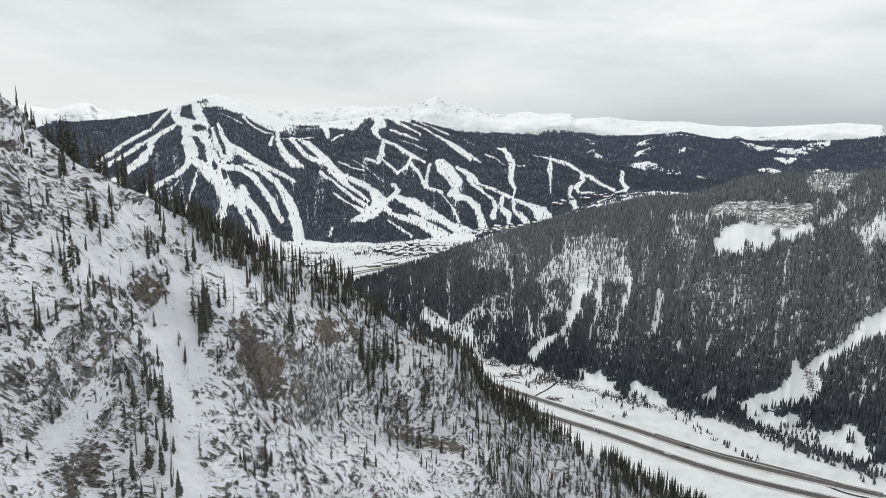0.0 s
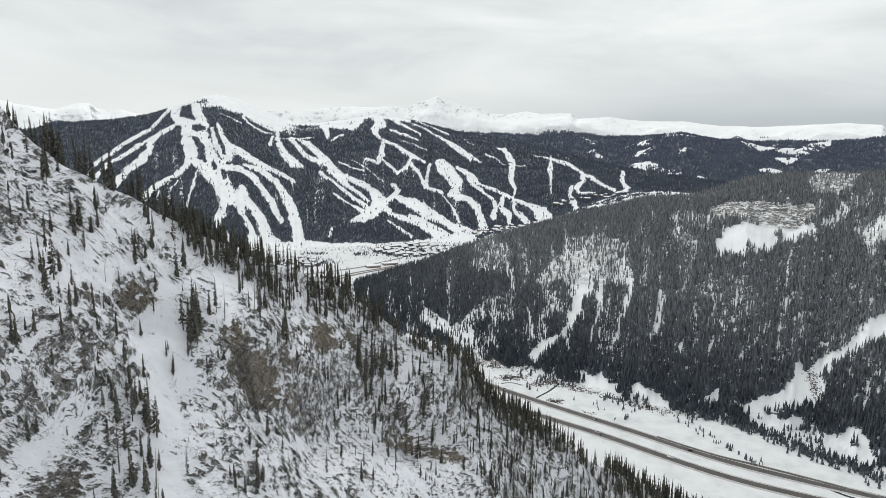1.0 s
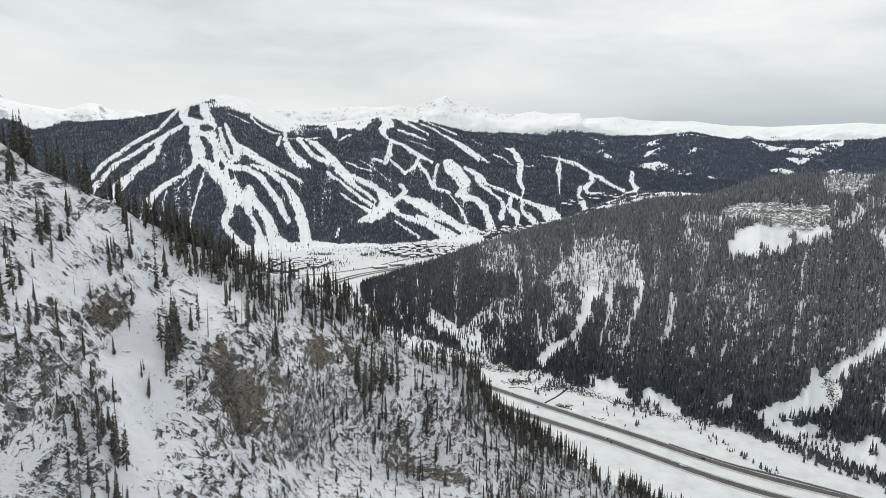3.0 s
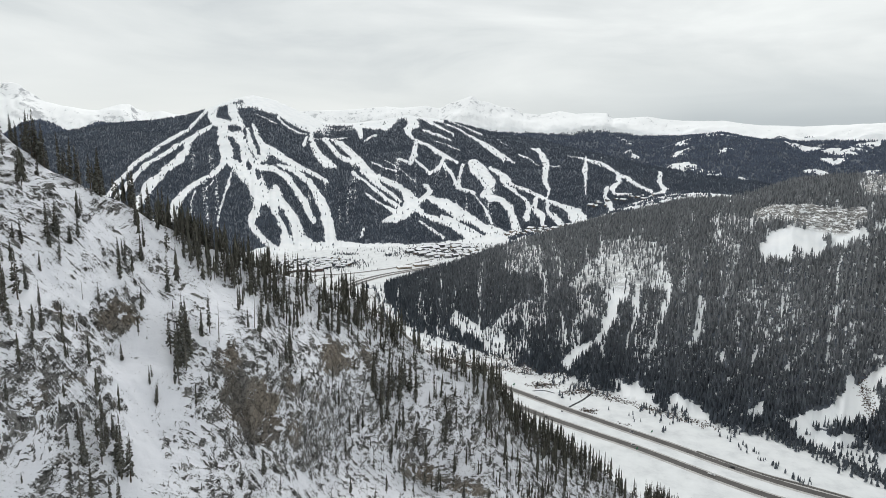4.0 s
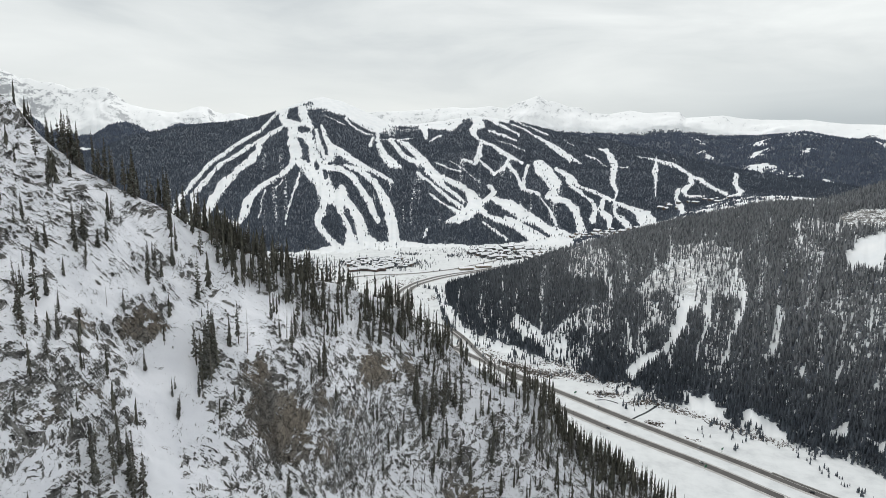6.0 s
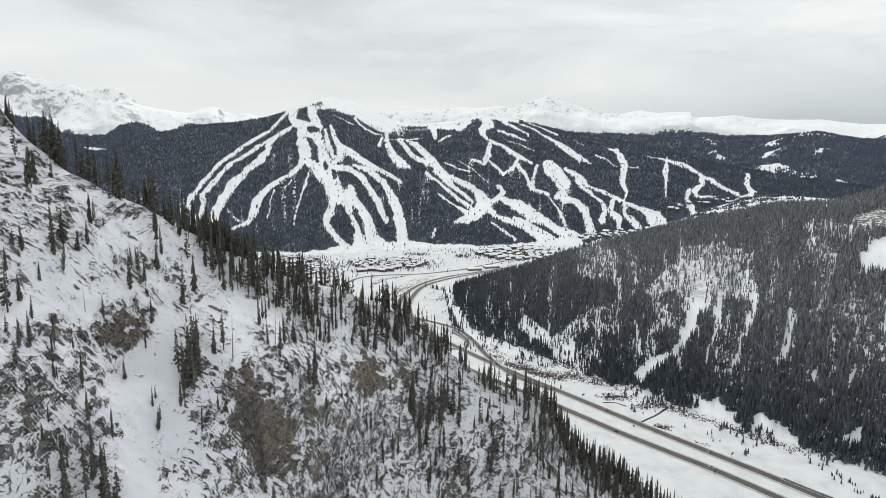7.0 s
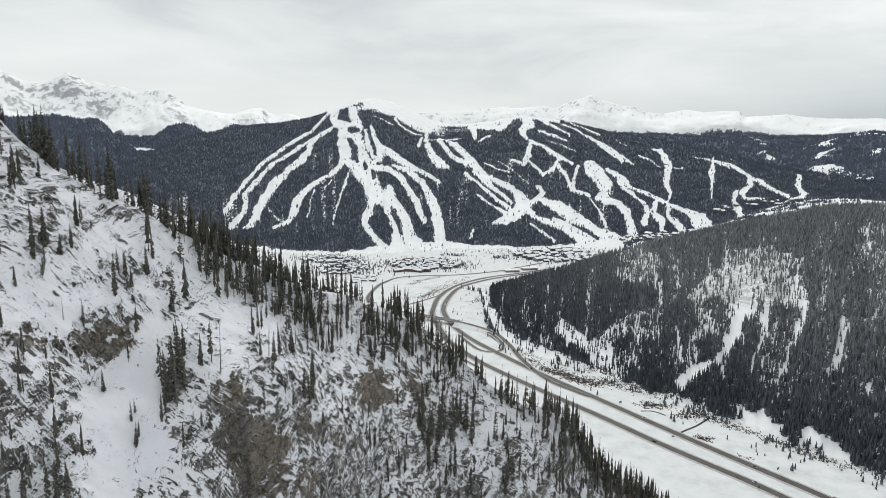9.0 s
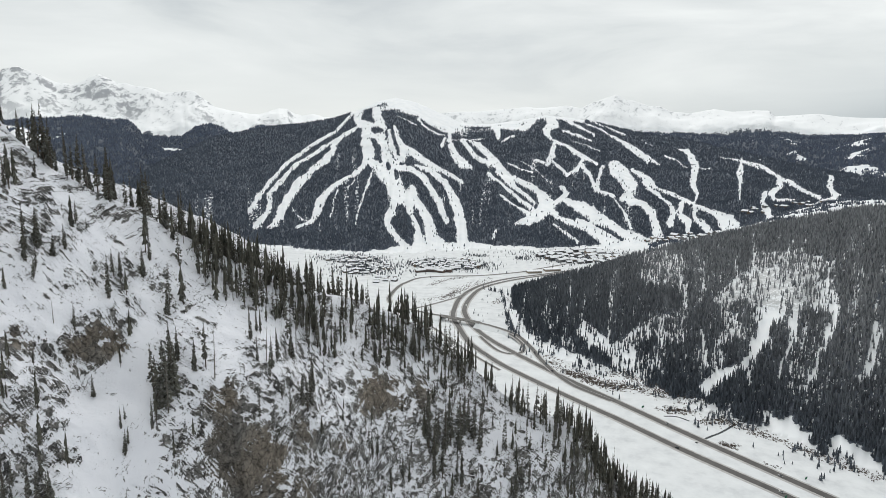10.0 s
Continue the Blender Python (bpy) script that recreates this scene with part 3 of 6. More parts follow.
isle((-383, 14, 7.1), (-376, 0, 10.6), (-376, -12, 10.6))
isle((-364, 17, 3.5), (-364, 15, 3.5))
isle((-372, -18, 4.2), (-371, -19, 4.2))
isle((-359, -22, 5.7), (-358, -29, 5.7))
isle((-348, -35, 5.7), (-346, -44, 5.7))
isle((-340, -22, 5), (-337, -23, 4.2))
isle((-353, 26, 5), (-348, 9, 6.4), (-343, -6, 6.4))
isle((-329, -41, 5.7), (-311, -57, 10.6), (-303, -75, 12), (-289, -99, 8.5))
isle((-316, -102, 4.2), (-309, -115, 5.7), (-303, -131, 5))
isle((-339, -93, 12.7), (-336, -111, 24.1), (-330, -129, 25.5), (-324, -142, 14.2))
isle((-85, -99, 5.7), (-63, -105, 5.7))
isle((-22, -117, 4.2), (-4, -126, 5.7), (10, -134, 5.7))
isle((-466, -87, 2.8), (-466, -89, 2.8))
isle((115, -91, 5.7), (119, -95, 5.7))

clearing(0.6, (205, -152, 27), (248, -143, 31), (282, -148, 18))
clearing(0.72, (162, -207, 20), (197, -179, 36), (249, -176, 54), (280, -184, 36))
clearing(0.55, (167, -225, 18), (186, -246, 22), (164, -261, 15))
clearing(0.7, (233, -204, 27), (216, -222, 20), (222, -249, 13))
clearing(1, (228, -195, 15), (224, -231, 13), (216, -253, 13), (208, -276, 12), (188, -295, 13), (170, -309, 15), (152, -325, 18))
clearing(0.9, (255, -203, 13), (252, -229, 8), (249, -256, 6), (245, -282, 5), (243, -301, 5))
clearing(0.8, (291, -183, 15), (299, -208, 13), (294, -235, 8), (287, -261, 6), (281, -288, 7), (273, -306, 5))
clearing(0.8, (345, -214, 11), (345, -239, 11), (340, -265, 11), (333, -291, 6))
clearing(0.7, (382, -278, 5), (379, -299, 9))
clearing(0.85, (140, -244, 5), (144, -270, 7), (148, -297, 7))
clearing(0.6, (60, -156, 27), (97, -164, 31))
clearing(0.6, (56, -183, 22), (98, -182, 20))
clearing(0.5, (81, -246, 27), (108, -236, 18))
clearing(0.5, (62, -264, 16), (113, -263, 22))
clearing(0.34, (134, -181, 9), (107, -191, 11))
clearing(0.5, (366, -97, 22), (398, -104, 22))
clearing(0.5, (367, -118, 15), (384, -134, 22))
clearing(0.3, (356, -127, 18), (349, -153, 14))
clearing(0.6, (361, -78, 5), (380, -69, 7), (414, -62, 7))
clearing(0.97, (417, -86, 20), (446, -83, 22), (475, -86, 29), (511, -90, 31), (532, -81, 18))
clearing(1, (431, -135, 27), (449, -122, 42), (474, -120, 36), (499, -112, 29), (537, -106, 16))
clearing(1, (439, -147, 13), (458, -147, 7))
clearing(0.9, (488, -131, 11), (485, -140, 7))
clearing(0.85, (544, -41, 27), (567, -37, 31), (579, -29, 18))
clearing(0.7, (556, -95, 18), (568, -86, 13), (576, -70, 15))
clearing(0.35, (576, -67, 18), (607, -59, 18))
clearing(0.85, (605, -110, 22), (620, -101, 36), (640, -92, 36))
clearing(0.6, (603, -121, 13), (614, -132, 15))
clearing(0.34, (408, -200, 27), (447, -204, 45), (464, -219, 36))
clearing(0.7, (514, -213, 15), (526, -199, 11))
clearing(0.34, (495, -239, 13), (489, -256, 9))
clearing(0.5, (592, -199, 7), (594, -194, 7))
clearing(0.8, (460, -300, 7), (463, -292, 7))
clearing(0.6, (422, -277, 5), (419, -290, 7))
clearing(0.34, (476, -274, 7), (481, -265, 7))
clearing(0.7, (561, -261, 7), (559, -269, 7))
clearing(0.34, (574, -255, 18), (583, -250, 18))
clearing(1, (674, -194, 40), (638, -222, 33), (618, -236, 25), (603, -254, 18), (592, -269, 11), (576, -278, 13), (564, -291, 13), (551, -305, 15), (542, -318, 20), (536, -335, 31))
clearing(1, (538, -292, 7), (541, -311, 11))
clearing(1, (553, -324, 40), (519, -346, 22), (476, -365, 13))
clearing(0.6, (629, -286, 7), (625, -309, 7), (621, -332, 7))
clearing(1, (316, -361, 18), (329, -367, 24), (347, -373, 18))
clearing(1, (231, -345, 9), (244, -351, 15))
clearing(1, (435, -346, 5), (424, -361, 15))
clearing(0.35, (442, -238, 18), (437, -271, 15))
clearing(0.3, (359, -314, 9), (370, -346, 9))
clearing(0.3, (537, -226, 11), (533, -258, 11))
clearing(0.3, (324, -146, 11), (319, -198, 9))
clearing(0.84, (-26, -267, 22), (-8, -279, 27), (21, -290, 18))
clearing(0.78, (62, -251, 11), (51, -264, 18), (37, -291, 27), (30, -311, 24))
clearing(0.5, (74, -300, 24), (63, -318, 24))
clearing(0.6, (-59, -283, 9), (-40, -292, 9))
clearing(0.35, (-87, -211, 11), (-77, -202, 11))
clearing(0.9, (-156, -219, 10), (-144, -243, 14), (-126, -273, 14), (-97, -291, 16), (-52, -307, 22), (-8, -322, 24), (35, -335, 26), (77, -345, 22))
clearing(0.7, (22, -288, 20), (49, -309, 24), (58, -323, 20))
copse(1, (419, -107, 6), (422, -122, 5))
copse(1, (432, -100, 8), (446, -99, 8))
copse(1, (498, -114, 6), (501, -138, 6))
copse(1, (459, -137, 4), (464, -134, 4))
scarp(1, (417, -86, 22), (446, -83, 24), (475, -86, 31), (511, -90, 33), (532, -81, 20))
scarp(0.9, (544, -41, 25), (567, -37, 29), (579, -29, 18))
scarp(0.4, (205, -152, 27), (248, -150, 36))
scarp(0.45, (171, -207, 27), (197, -188, 36), (250, -181, 54))
scarp(0.35, (163, -243, 27), (186, -246, 22))
scarp(0.4, (60, -160, 31), (97, -169, 33))
scarp(0.35, (81, -246, 27), (113, -249, 27))
scarp(0.3, (370, -101, 22), (394, -104, 22))
scarp(0.3, (609, -117, 27), (624, -116, 36))

glade(90, (977, 3131), (1016, 3008), (1080, 2973))
glade(64, (1037, 3351), (1103, 3422))
glade(70, (1417, 3973), (1588, 4292))
glade(82, (1822, 3773), (1867, 3690), (1878, 3464))
glade(94, (2232, 3726), (1948, 3424), (1672, 3077))
glade(58, (944, 4213), (907, 3857))
glade(43, (822, 3525), (850, 3471))
glade(46, (1533, 2960), (1543, 2895))
glade(46, (1154, 3721), (1145, 3554))
glade(42, (1241, 3298), (1276, 3315))
glade(31, (1153, 2839), (1169, 2827))
glade(53, (1688, 2818), (1733, 2843))


def strips(x, y, table):
    """How open the land is at a place, 0 to 1, by the strips of a table."""
    out = np.zeros_like(x)
    for width, strength, p in table:
        wide = p[:, 2] if p.shape[1] > 2 else np.full(len(p), float(width))
        p = p[:, :2]
        lo, hi = p.min(0) - wide.max(), p.max(0) + wide.max()
        near = np.nonzero((x > lo[0]) & (x < hi[0]) & (y > lo[1]) & (y < hi[1]))[0]
        if not len(near):
            continue
        px, py = x[near], y[near]
        open_ = np.zeros(len(near))
        for a, b, wa, wb in zip(p[:-1], p[1:], wide[:-1], wide[1:]):
            ab = b - a
            k = np.clip(((px - a[0]) * ab[0] + (py - a[1]) * ab[1]) / max(ab @ ab, 1), 0, 1)
            across_, w_ = np.hypot(px - a[0] - k * ab[0], py - a[1] - k * ab[1]), wa + (wb - wa) * k
            open_ = np.maximum(open_, strength * smooth((w_ * 0.62 - across_) / (w_ * 0.16 + 1.2) + 0.05))
        out[near] = np.maximum(out[near], open_)
    return out


def woodland(x, y, z, own, s):
    """Share of the ground under trees."""
    az, d = np.degrees(np.arctan2(x, y)), np.hypot(x, y)
    wob = fbm(x / 70, y / 70, 3, 21)
    wx, wy = view_angles(x, y, z, (10.0, 49.5, 320.3))
    wx, wy = wx + 2.6 * fbm(x / 22, y / 50, 4, 22), wy + 2.0 * fbm(x / 22, y / 50, 4, 23)
    wood = np.zeros_like(x)
    ski = own == 1
    bowl = np.exp(-((az + 17.2) / 3.3) ** 2) * smooth((s - 0.81) / 0.10) * 1.3 + 0.8 * smooth((s - 0.955) / 0.02) * (az > -23.5) * (az < -3)
    bowl = bowl + 0.6 * np.exp(-((az + 9.5) / 2.2) ** 2) * smooth((s - 0.86) / 0.06)
    thin = 1 - 0.45 * smooth((fbm(az * 2.2, d / 500, 3, 18) - 0.22) / 0.2) * smooth((s - 0.05) / 0.1) * smooth((0.75 - s) / 0.2) * (az < 2)
    wood[ski] = ((s > 0.015) * thin * (1 - 0.93 * strips(wx, wy, RUNS) * (1 - strips(wx, wy, ISLES))) * (1 - np.clip(bowl * 1.6 + 0.5 * wob * (bowl > 0.05), 0, 1)))[ski]
    e = (own == 2) | (own == 7) | (own == 8)
    glade = np.maximum(strips(x + 40 * fbm(x / 90, y / 90, 3, 24), y + 40 * fbm(x / 90, y / 90, 3, 26), GLADES), 0.5 * smooth((fbm(x / 150, y / 100, 3, 30) - 0.5) / 0.06))
    wood[e] = ((s < 0.985) * (1 - glade * smooth((fbm(x / 26, y / 26, 2, 28) + 0.35) / 0.3)))[e]
    w = own == 5
    wood[w] = ((s < 0.985 + 0.03 * wob) * (fbm(x / 300, y / 220, 4, 25) < 0.42))[w]
    r = own == 6
    runnel = 1 - 0.55 * smooth((fbm(az * 1.7, d / 240, 3, 29) - 0.12) / 0.3) * smooth((s - 0.04) / 0.1) * np.clip(1 - (az - 12) / 10, 0.25, 1)
    runnel = runnel * (1 - 0.45 * smooth((fbm(az * 5.0, d / 90, 3, 36) - 0.16) / 0.25) * smooth((s - 0.06) / 0.1))
    ha, hb = view_angles(x, y, z)
    ha, hb = ha + 6 * fbm(x / 14, y / 22, 4, 37), hb + 5 * fbm(x / 14, y / 30, 4, 27)
    gap = strips(ha, hb, CLEARINGS) * (1 - strips(ha, hb, COPSES))
    wood[r] = ((s > 0.012 + 0.04 * fbm(x / 20, y / 20, 3, 38)) * runnel * (1 - gap))[r]
    band = (own == 0) & (az > 3) & (az < 20) & (d > 1900)
    wood[band] = (0.75 * smooth((fbm(x / 40, y / 40, 3, 17) + 0.1) / 0.2))[band]
    ring = (own == 0) & (np.abs(az + 6) > 62) & (d > 900)
    wood[ring] = 0.8
    peaks = (own == 3) | (own == 4)
    wood[peaks] = (0.9 * smooth((375 + 90 * fbm(x / 120, y / 120, 3, 39) - z) / 20) * (s < 0.6))[peaks]
    return np.clip(wood, 0, 1)


# ---------------------------------------------------------------- the ground, one sheet out to the ranges
az = np.concatenate([np.arange(-180, -58, 2.0), np.arange(-58, -38, 0.2), np.arange(-38, 40, 0.12), np.arange(40, 46, 0.5), np.arange(46, 180.1, 2.0)])
dist = np.unique(np.concatenate([np.geomspace(60, 700, 50), np.arange(700, 1850, 5.5), np.arange(1850, 4150, 12.0), np.arange(4150, 4935, 26.0), (3900, 3950, 4100, 4300, 4500, 4780)]))
gx, gy = np.sin(np.radians(az))[None] * dist[:, None], np.cos(np.radians(az))[None] * dist[:, None]
gz, own, share = ground(gx.ravel(), gy.ravel())
fx, fy = gx.ravel(), gy.ravel()
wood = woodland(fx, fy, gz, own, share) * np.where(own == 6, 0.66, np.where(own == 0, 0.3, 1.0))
rock = np.zeros_like(gz)
peak_share = np.where(own == 4, smooth((share - 0.2) / 0.5), np.where(own == 3, 0.75 * smooth((share - 0.35) / 0.5), 0))
on_hill = own == 6
rock[on_hill] = strips(*view_angles(fx, fy, gz), SCARP)[on_hill]
gz = gz + np.where(rock > 0, rock * (5 * fbm(fx / 26, fy / 26, 4, 31, True) + 3 * blocks(fx / 30, fy / 12, 35) + 1.5 * blocks(fx / 12, fy / 9, 36)), 0) * on_hill
rough = fbm(fx / 420, fy / 300, 4, 33, True) * 42 + fbm(fx / 130, fy / 100, 3, 34, True) * 8
gz = gz + np.where((own == 4) | (own == 3), rough * np.clip((1 - share) * 2.5, 0, 1) * (share < 1), 0)
ground_ob = new("ground", fast_mesh("ground", np.stack([fx, fy, gz], -1), grid_faces(len(dist), len(az)), land, {"wood": wood, "rock": rock, "peak": peak_share, "dull_snow": (own == 0) * smooth((2300 - np.hypot(fx, fy)) / 300)}))
tagged(ground_ob, "snow-covered valley floor and mountains under an overcast sky", "ground", kind="structure")

# ---------------------------------------------------------------- the near mountainside
FACE_O = np.array((-42.0, 180.0, 255.6))
FACE_C, FACE_D, FACE_N = np.array((0.247, 0.969, 0.0)), np.array((0.617, -0.157, -0.771)), np.array((0.747, -0.1905, 0.637))
CREST_U = np.array((-300, -120, -60, -36, -31, -28, -25, -22, -19, -13, -8, -2, 4, 11, 18, 27, 37, 47, 56, 62, 66, 82, 90, 106, 127, 137, 180, 260))
CREST_W = np.array((-235, -180, -133, -100, -96, -89, -83, -76, -70, -65, -59, -53, -47, -41, -36, -31, -26, -19, -10, 3, 22, 58, 73, 110, 143, 161, 228, 345))
# buttresses and hollows of the face: along, down, radius, height
LUMPS = ((-12, -22, 16, 6.0), (14, 20, 17, -9.0), (38, 36, 18, -12.0), (-6, 18, 10, -6.0), (66, 36, 15, 11.0), (-18, -90, 14, -6.0), (-70, -9, 16, -7.0), (-36, -31, 9, -4.0), (37, 66, 16, 7.0), (-24, -10, 9, 1.0), (47, 30, 11, 6.0), (61, 72, 14, 5.0), (-38, -13, 8, -4.0), (1, 0, 10, 3.5), (-60, -38, 13, 3.0), (-5, -15, 8, 3.0))
# snow gully and smaller snow patches of the face: along, down, width
CHUTE = [(0, 0.95, np.array([(-20, -44, 4), (-26, -36, 5), (-30, -33, 7), (-32, -28, 10), (-37, -24, 14), (-39, -19, 13), (-43, -15, 9), (-46, -11, 6), (-48, -8, 8), (-53, -4, 9), (-60, 8, 6), (-70, 26, 7)], float)), (0, 0.8, np.array([(-46, -24, 4), (-41, -23, 6)], float)), (0, 0.75, np.array([(-74, -16, 8), (-67, -19, 7), (-61, -21, 6)], float)), (0, 0.75, np.array([(-19, 15, 4), (-13, 16, 5)], float)), (0, 0.6, np.array([(-52, -48, 8), (-41, -44, 7), (-30, -47, 6)], float)), (0, 0.6, np.array([(-8, -32, 6), (2, -29, 6)], float)), (0, 0.6, np.array([(18, -22, 5), (26, -20, 5)], float))]
# how rocky the face is, place by place: along, down, share of bare rock
ROCK_PLACES = (
    ((-54, -69, 0.85), (-44, -83, 0.9), (-45, -76, 0.75), (-54, -61, 0.75), (-62, -55, 0.65), (-38, -81, 0.5), (-42, -71, 0.45), (-33, -72, 0.42), (-19, -66, 0.35), (-32, -78, 0.35)),
    ((-34, -66, 0.35), (-34, -58, 0.3), (-37, -50, 0.28), (-25, -56, 0.25), (-11, -49, 0.05), (-5, -42, 0.05), (-23, -43, 0.5), (-19, -39, 0.5), (-33, -38, 0.85), (-46, -42, 0.75)),
    ((-38, -43, 0.4), (-52, -54, 0.5), (-58, -43, 0.5), (-65, -46, 0.5), (-62, -51, 0.4), (-59, -35, 0.65), (-68, -38, 0.6), (-65, -34, 0.65), (-60, -27, 0.78), (-52, -25, 0.75)),
    ((-71, -29, 0.65), (-73, -35, 0.2), (-69, -33, 0.3), (-76, -30, 0.5), (-70, -24, 0.7), (-61, -21, 0.65), (-76, -26, 0.4), (-68, -19, 0.25), (-80, -18, 0.3), (-77, -23, 0.35)),
    ((-85, -12, 0.45), (-68, -14, 0.65), (-74, -17, 0.55), (-70, -8, 0.9), (-77, -7, 0.85), (-48, -30, 0.8), (-53, -33, 0.7), (-62, -14, 0.5), (-69, -3, 0.45), (-87, -8, 0.5)),
    ((-27, -17, 0.85), (-20, -19, 0.8), (-31, -14, 0.75), (-20, -5, 0.95), (-17, 3, 0.9), (-32, -4, 0.4), (-35, -9, 0.4), (-46, -1, 0.35), (-39, 6, 0.82), (-50, 9, 0.8)),
    ((-54, 6, 0.4), (-29, 2, 0.75), (-35, 14, 0.75), (-48, 14, 0.75), (-4, -9, 0.8), (-11, -16, 0.6), (-14, -21, 0.3), (22, -5, 0.9), (36, 2, 0.65), (3, 3, 0.6)),
    ((-9, -3, 0.85), (-10, 5, 0.9), (-29, 9, 0.6), (-26, 15, 0), (-29, 20, 0.8), (2, 14, 0.6), (-15, 21, 0.4), (19, 16, 0.55), (21, 23, 0.7), (31, 15, 0.3)),
    ((39, 31, 0.5), (25, 32, 0.4), (40, 46, 0.9), (35, 37, 0.8), (40, 54, 0.85), (18, 43, 0.05), (-17, 29, 0.4), (-1, 37, 0.4), (18, 50, 0.45), (29, 59, 0.5)),
    ((52, 44, 0.45), (68, 54, 0.5), (50, 24, 0.4), (60, 36, 0.4), (47, 65, 0.55), (63, 75, 0.5), (63, 86, 0.5), (-2, 46, 0.4), (-30, 28, 0.5), (-39, 22, 0.6)),
    ((-41, -58, 0.15), (-37, -53, 0.2), (-30, -54, 0.15), (-43, -50, 0.2), (-34, -45, 0.25), (-20, -52, 0.15), (-24, -41, 0.5), (-29, -41, 0.6), (-25, -37, 0.5), (-13, -39, 0.1)),
    ((-16, -38, 0.5), (-13, -50, 0.1), (-13, -30, 0.1), (-4, -33, 0.1), (-10, -21, 0.25), (12, -23, 0.3), (23, -22, 0.35), (-3, -18, 0.55), (-25, -22, 0.45), (-25, -24, 0.15)),
    ((-14, -18, 0.6), (-13, -12, 0.6), (-19, -16, 0.6), (8, -10, 0.75), (26, -15, 0.4), (38, -12, 0.35), (48, -9, 0.4), (37, 2, 0.8), (23, 6, 0.3), (33, 13, 0.35)),
    ((19, 12, 0.25), (7, 1, 0.75), (-3, -4, 0.8), (-40, -38, 0.55), (-48, -38, 0.5), (-44, -35, 0.65), (-38, -31, 0.75), (-51, -31, 0.6), (-49, -27, 0.4), (-52, -25, 0.75)),
    ((-48, -22, 0.7), (-51, -21, 0.35), (-33, -16, 0.65), (-28, -18, 0.8), (-36, -11, 0.7), (-31, -8, 0.75)),
)
# cliffs too steep for snow: along, down, radius, strength
BARE = (
    (-20, -5, 5.7, 1), (-22, -8, 3.8, 0.9), (-17, 1, 4.3, 0.8), (22, -5, 5.2, 0.9), (-33, -38, 3.2, 0.9), (-46, -42, 2.1, 0.8), (-70, -8, 3.3, 0.9), (-77, -7, 2.9, 0.8), (-44, -84, 2.7, 1), (35, 37, 3.5, 0.8), (40, 43, 3.6, 0.9), (41, 50, 3.6, 0.9), (40, 54, 3.6, 0.9), (27, -4, 5.4, 0.9), (38, 1, 4.8, 0.6), (17, -4, 2.7, 0.5), (-21, -6, 5.3, 1), (-24, -9, 3.9, 0.9), (-17, -2, 4.1, 0.8), (4, 1, 2.8, 0.6), (-7, -5, 3.6, 0.45), (-36, -38, 2.8, 0.7), (-32, -38, 2.4, 0.8), (-22, -16, 2.9, 0.6), (-52, -27, 2.2, 0.5), (-47, -21, 1.4, 0.6), (-29, 20, 2.5, 0.6), (-20, -19, 2.7, 0.6), (-60, -28, 2.4, 0.4), (-10, 5, 3.6, 0.5),
)


def face_bulge(u, w):
    m = 0.43 * np.logaddexp(0, (u - 60) / 8) * 8
    for cu, cw, r, h in LUMPS:
        m = m + h * np.exp(-((u - cu) ** 2 + (w - cw) ** 2) / (r * r))
    return m


def saw(v, sharp=0.78):
    f = v - np.floor(v)
    return np.where(f < sharp, f / sharp, (1 - f) / (1 - sharp)) - 0.5


turn = np.linspace(0, 120, 1200)
beta = np.radians(95) * smooth(turn / 7)
back_w, back_m = -np.cumsum(np.cos(beta)) * 0.1, -np.cumsum(np.sin(beta)) * 0.1


def rockiness(u, w):
    """Share of bare rock on the face, blended from the places named above."""
    total, weight = 0.45 * 1e-3, 1e-3
    for cu, cw, k in (q for row in ROCK_PLACES for q in row):
        g = np.exp(-((u - cu) ** 2 + (w - cw) ** 2) / 60.0)
        total, weight = total + g * k, weight + g
    return total / weight


def strata(u, w):
    """Broken beds of rock that climb along the face, about -1 to 1."""
    uu_, ww_ = u + 2.2 * fbm(u / 5, w / 5, 4, 53), w + 2.2 * fbm(u / 5, w / 5, 4, 54)
    swing = 0.65 + 0.35 * fbm(u / 40, w / 40, 2, 57)
    a_, l_ = uu_ * np.cos(swing) - ww_ * np.sin(swing), uu_ * np.sin(swing) + ww_ * np.cos(swing)
    l_ = l_ + 3 * fbm(u / 13, w / 13, 3, 45)
    d = 0.18 * blocks(a_ / 5.0, l_ / 2.4, 61) + 0.46 * blocks(a_ / 1.9, l_ / 1.1, 71) + 0.42 * blocks(a_ / 1.1, l_ / 0.75, 81)
    return d + 0.22 * saw(l_ / 6.0) + 0.35 * fbm(u / 1.8, w / 1.8, 3, 47), a_, l_


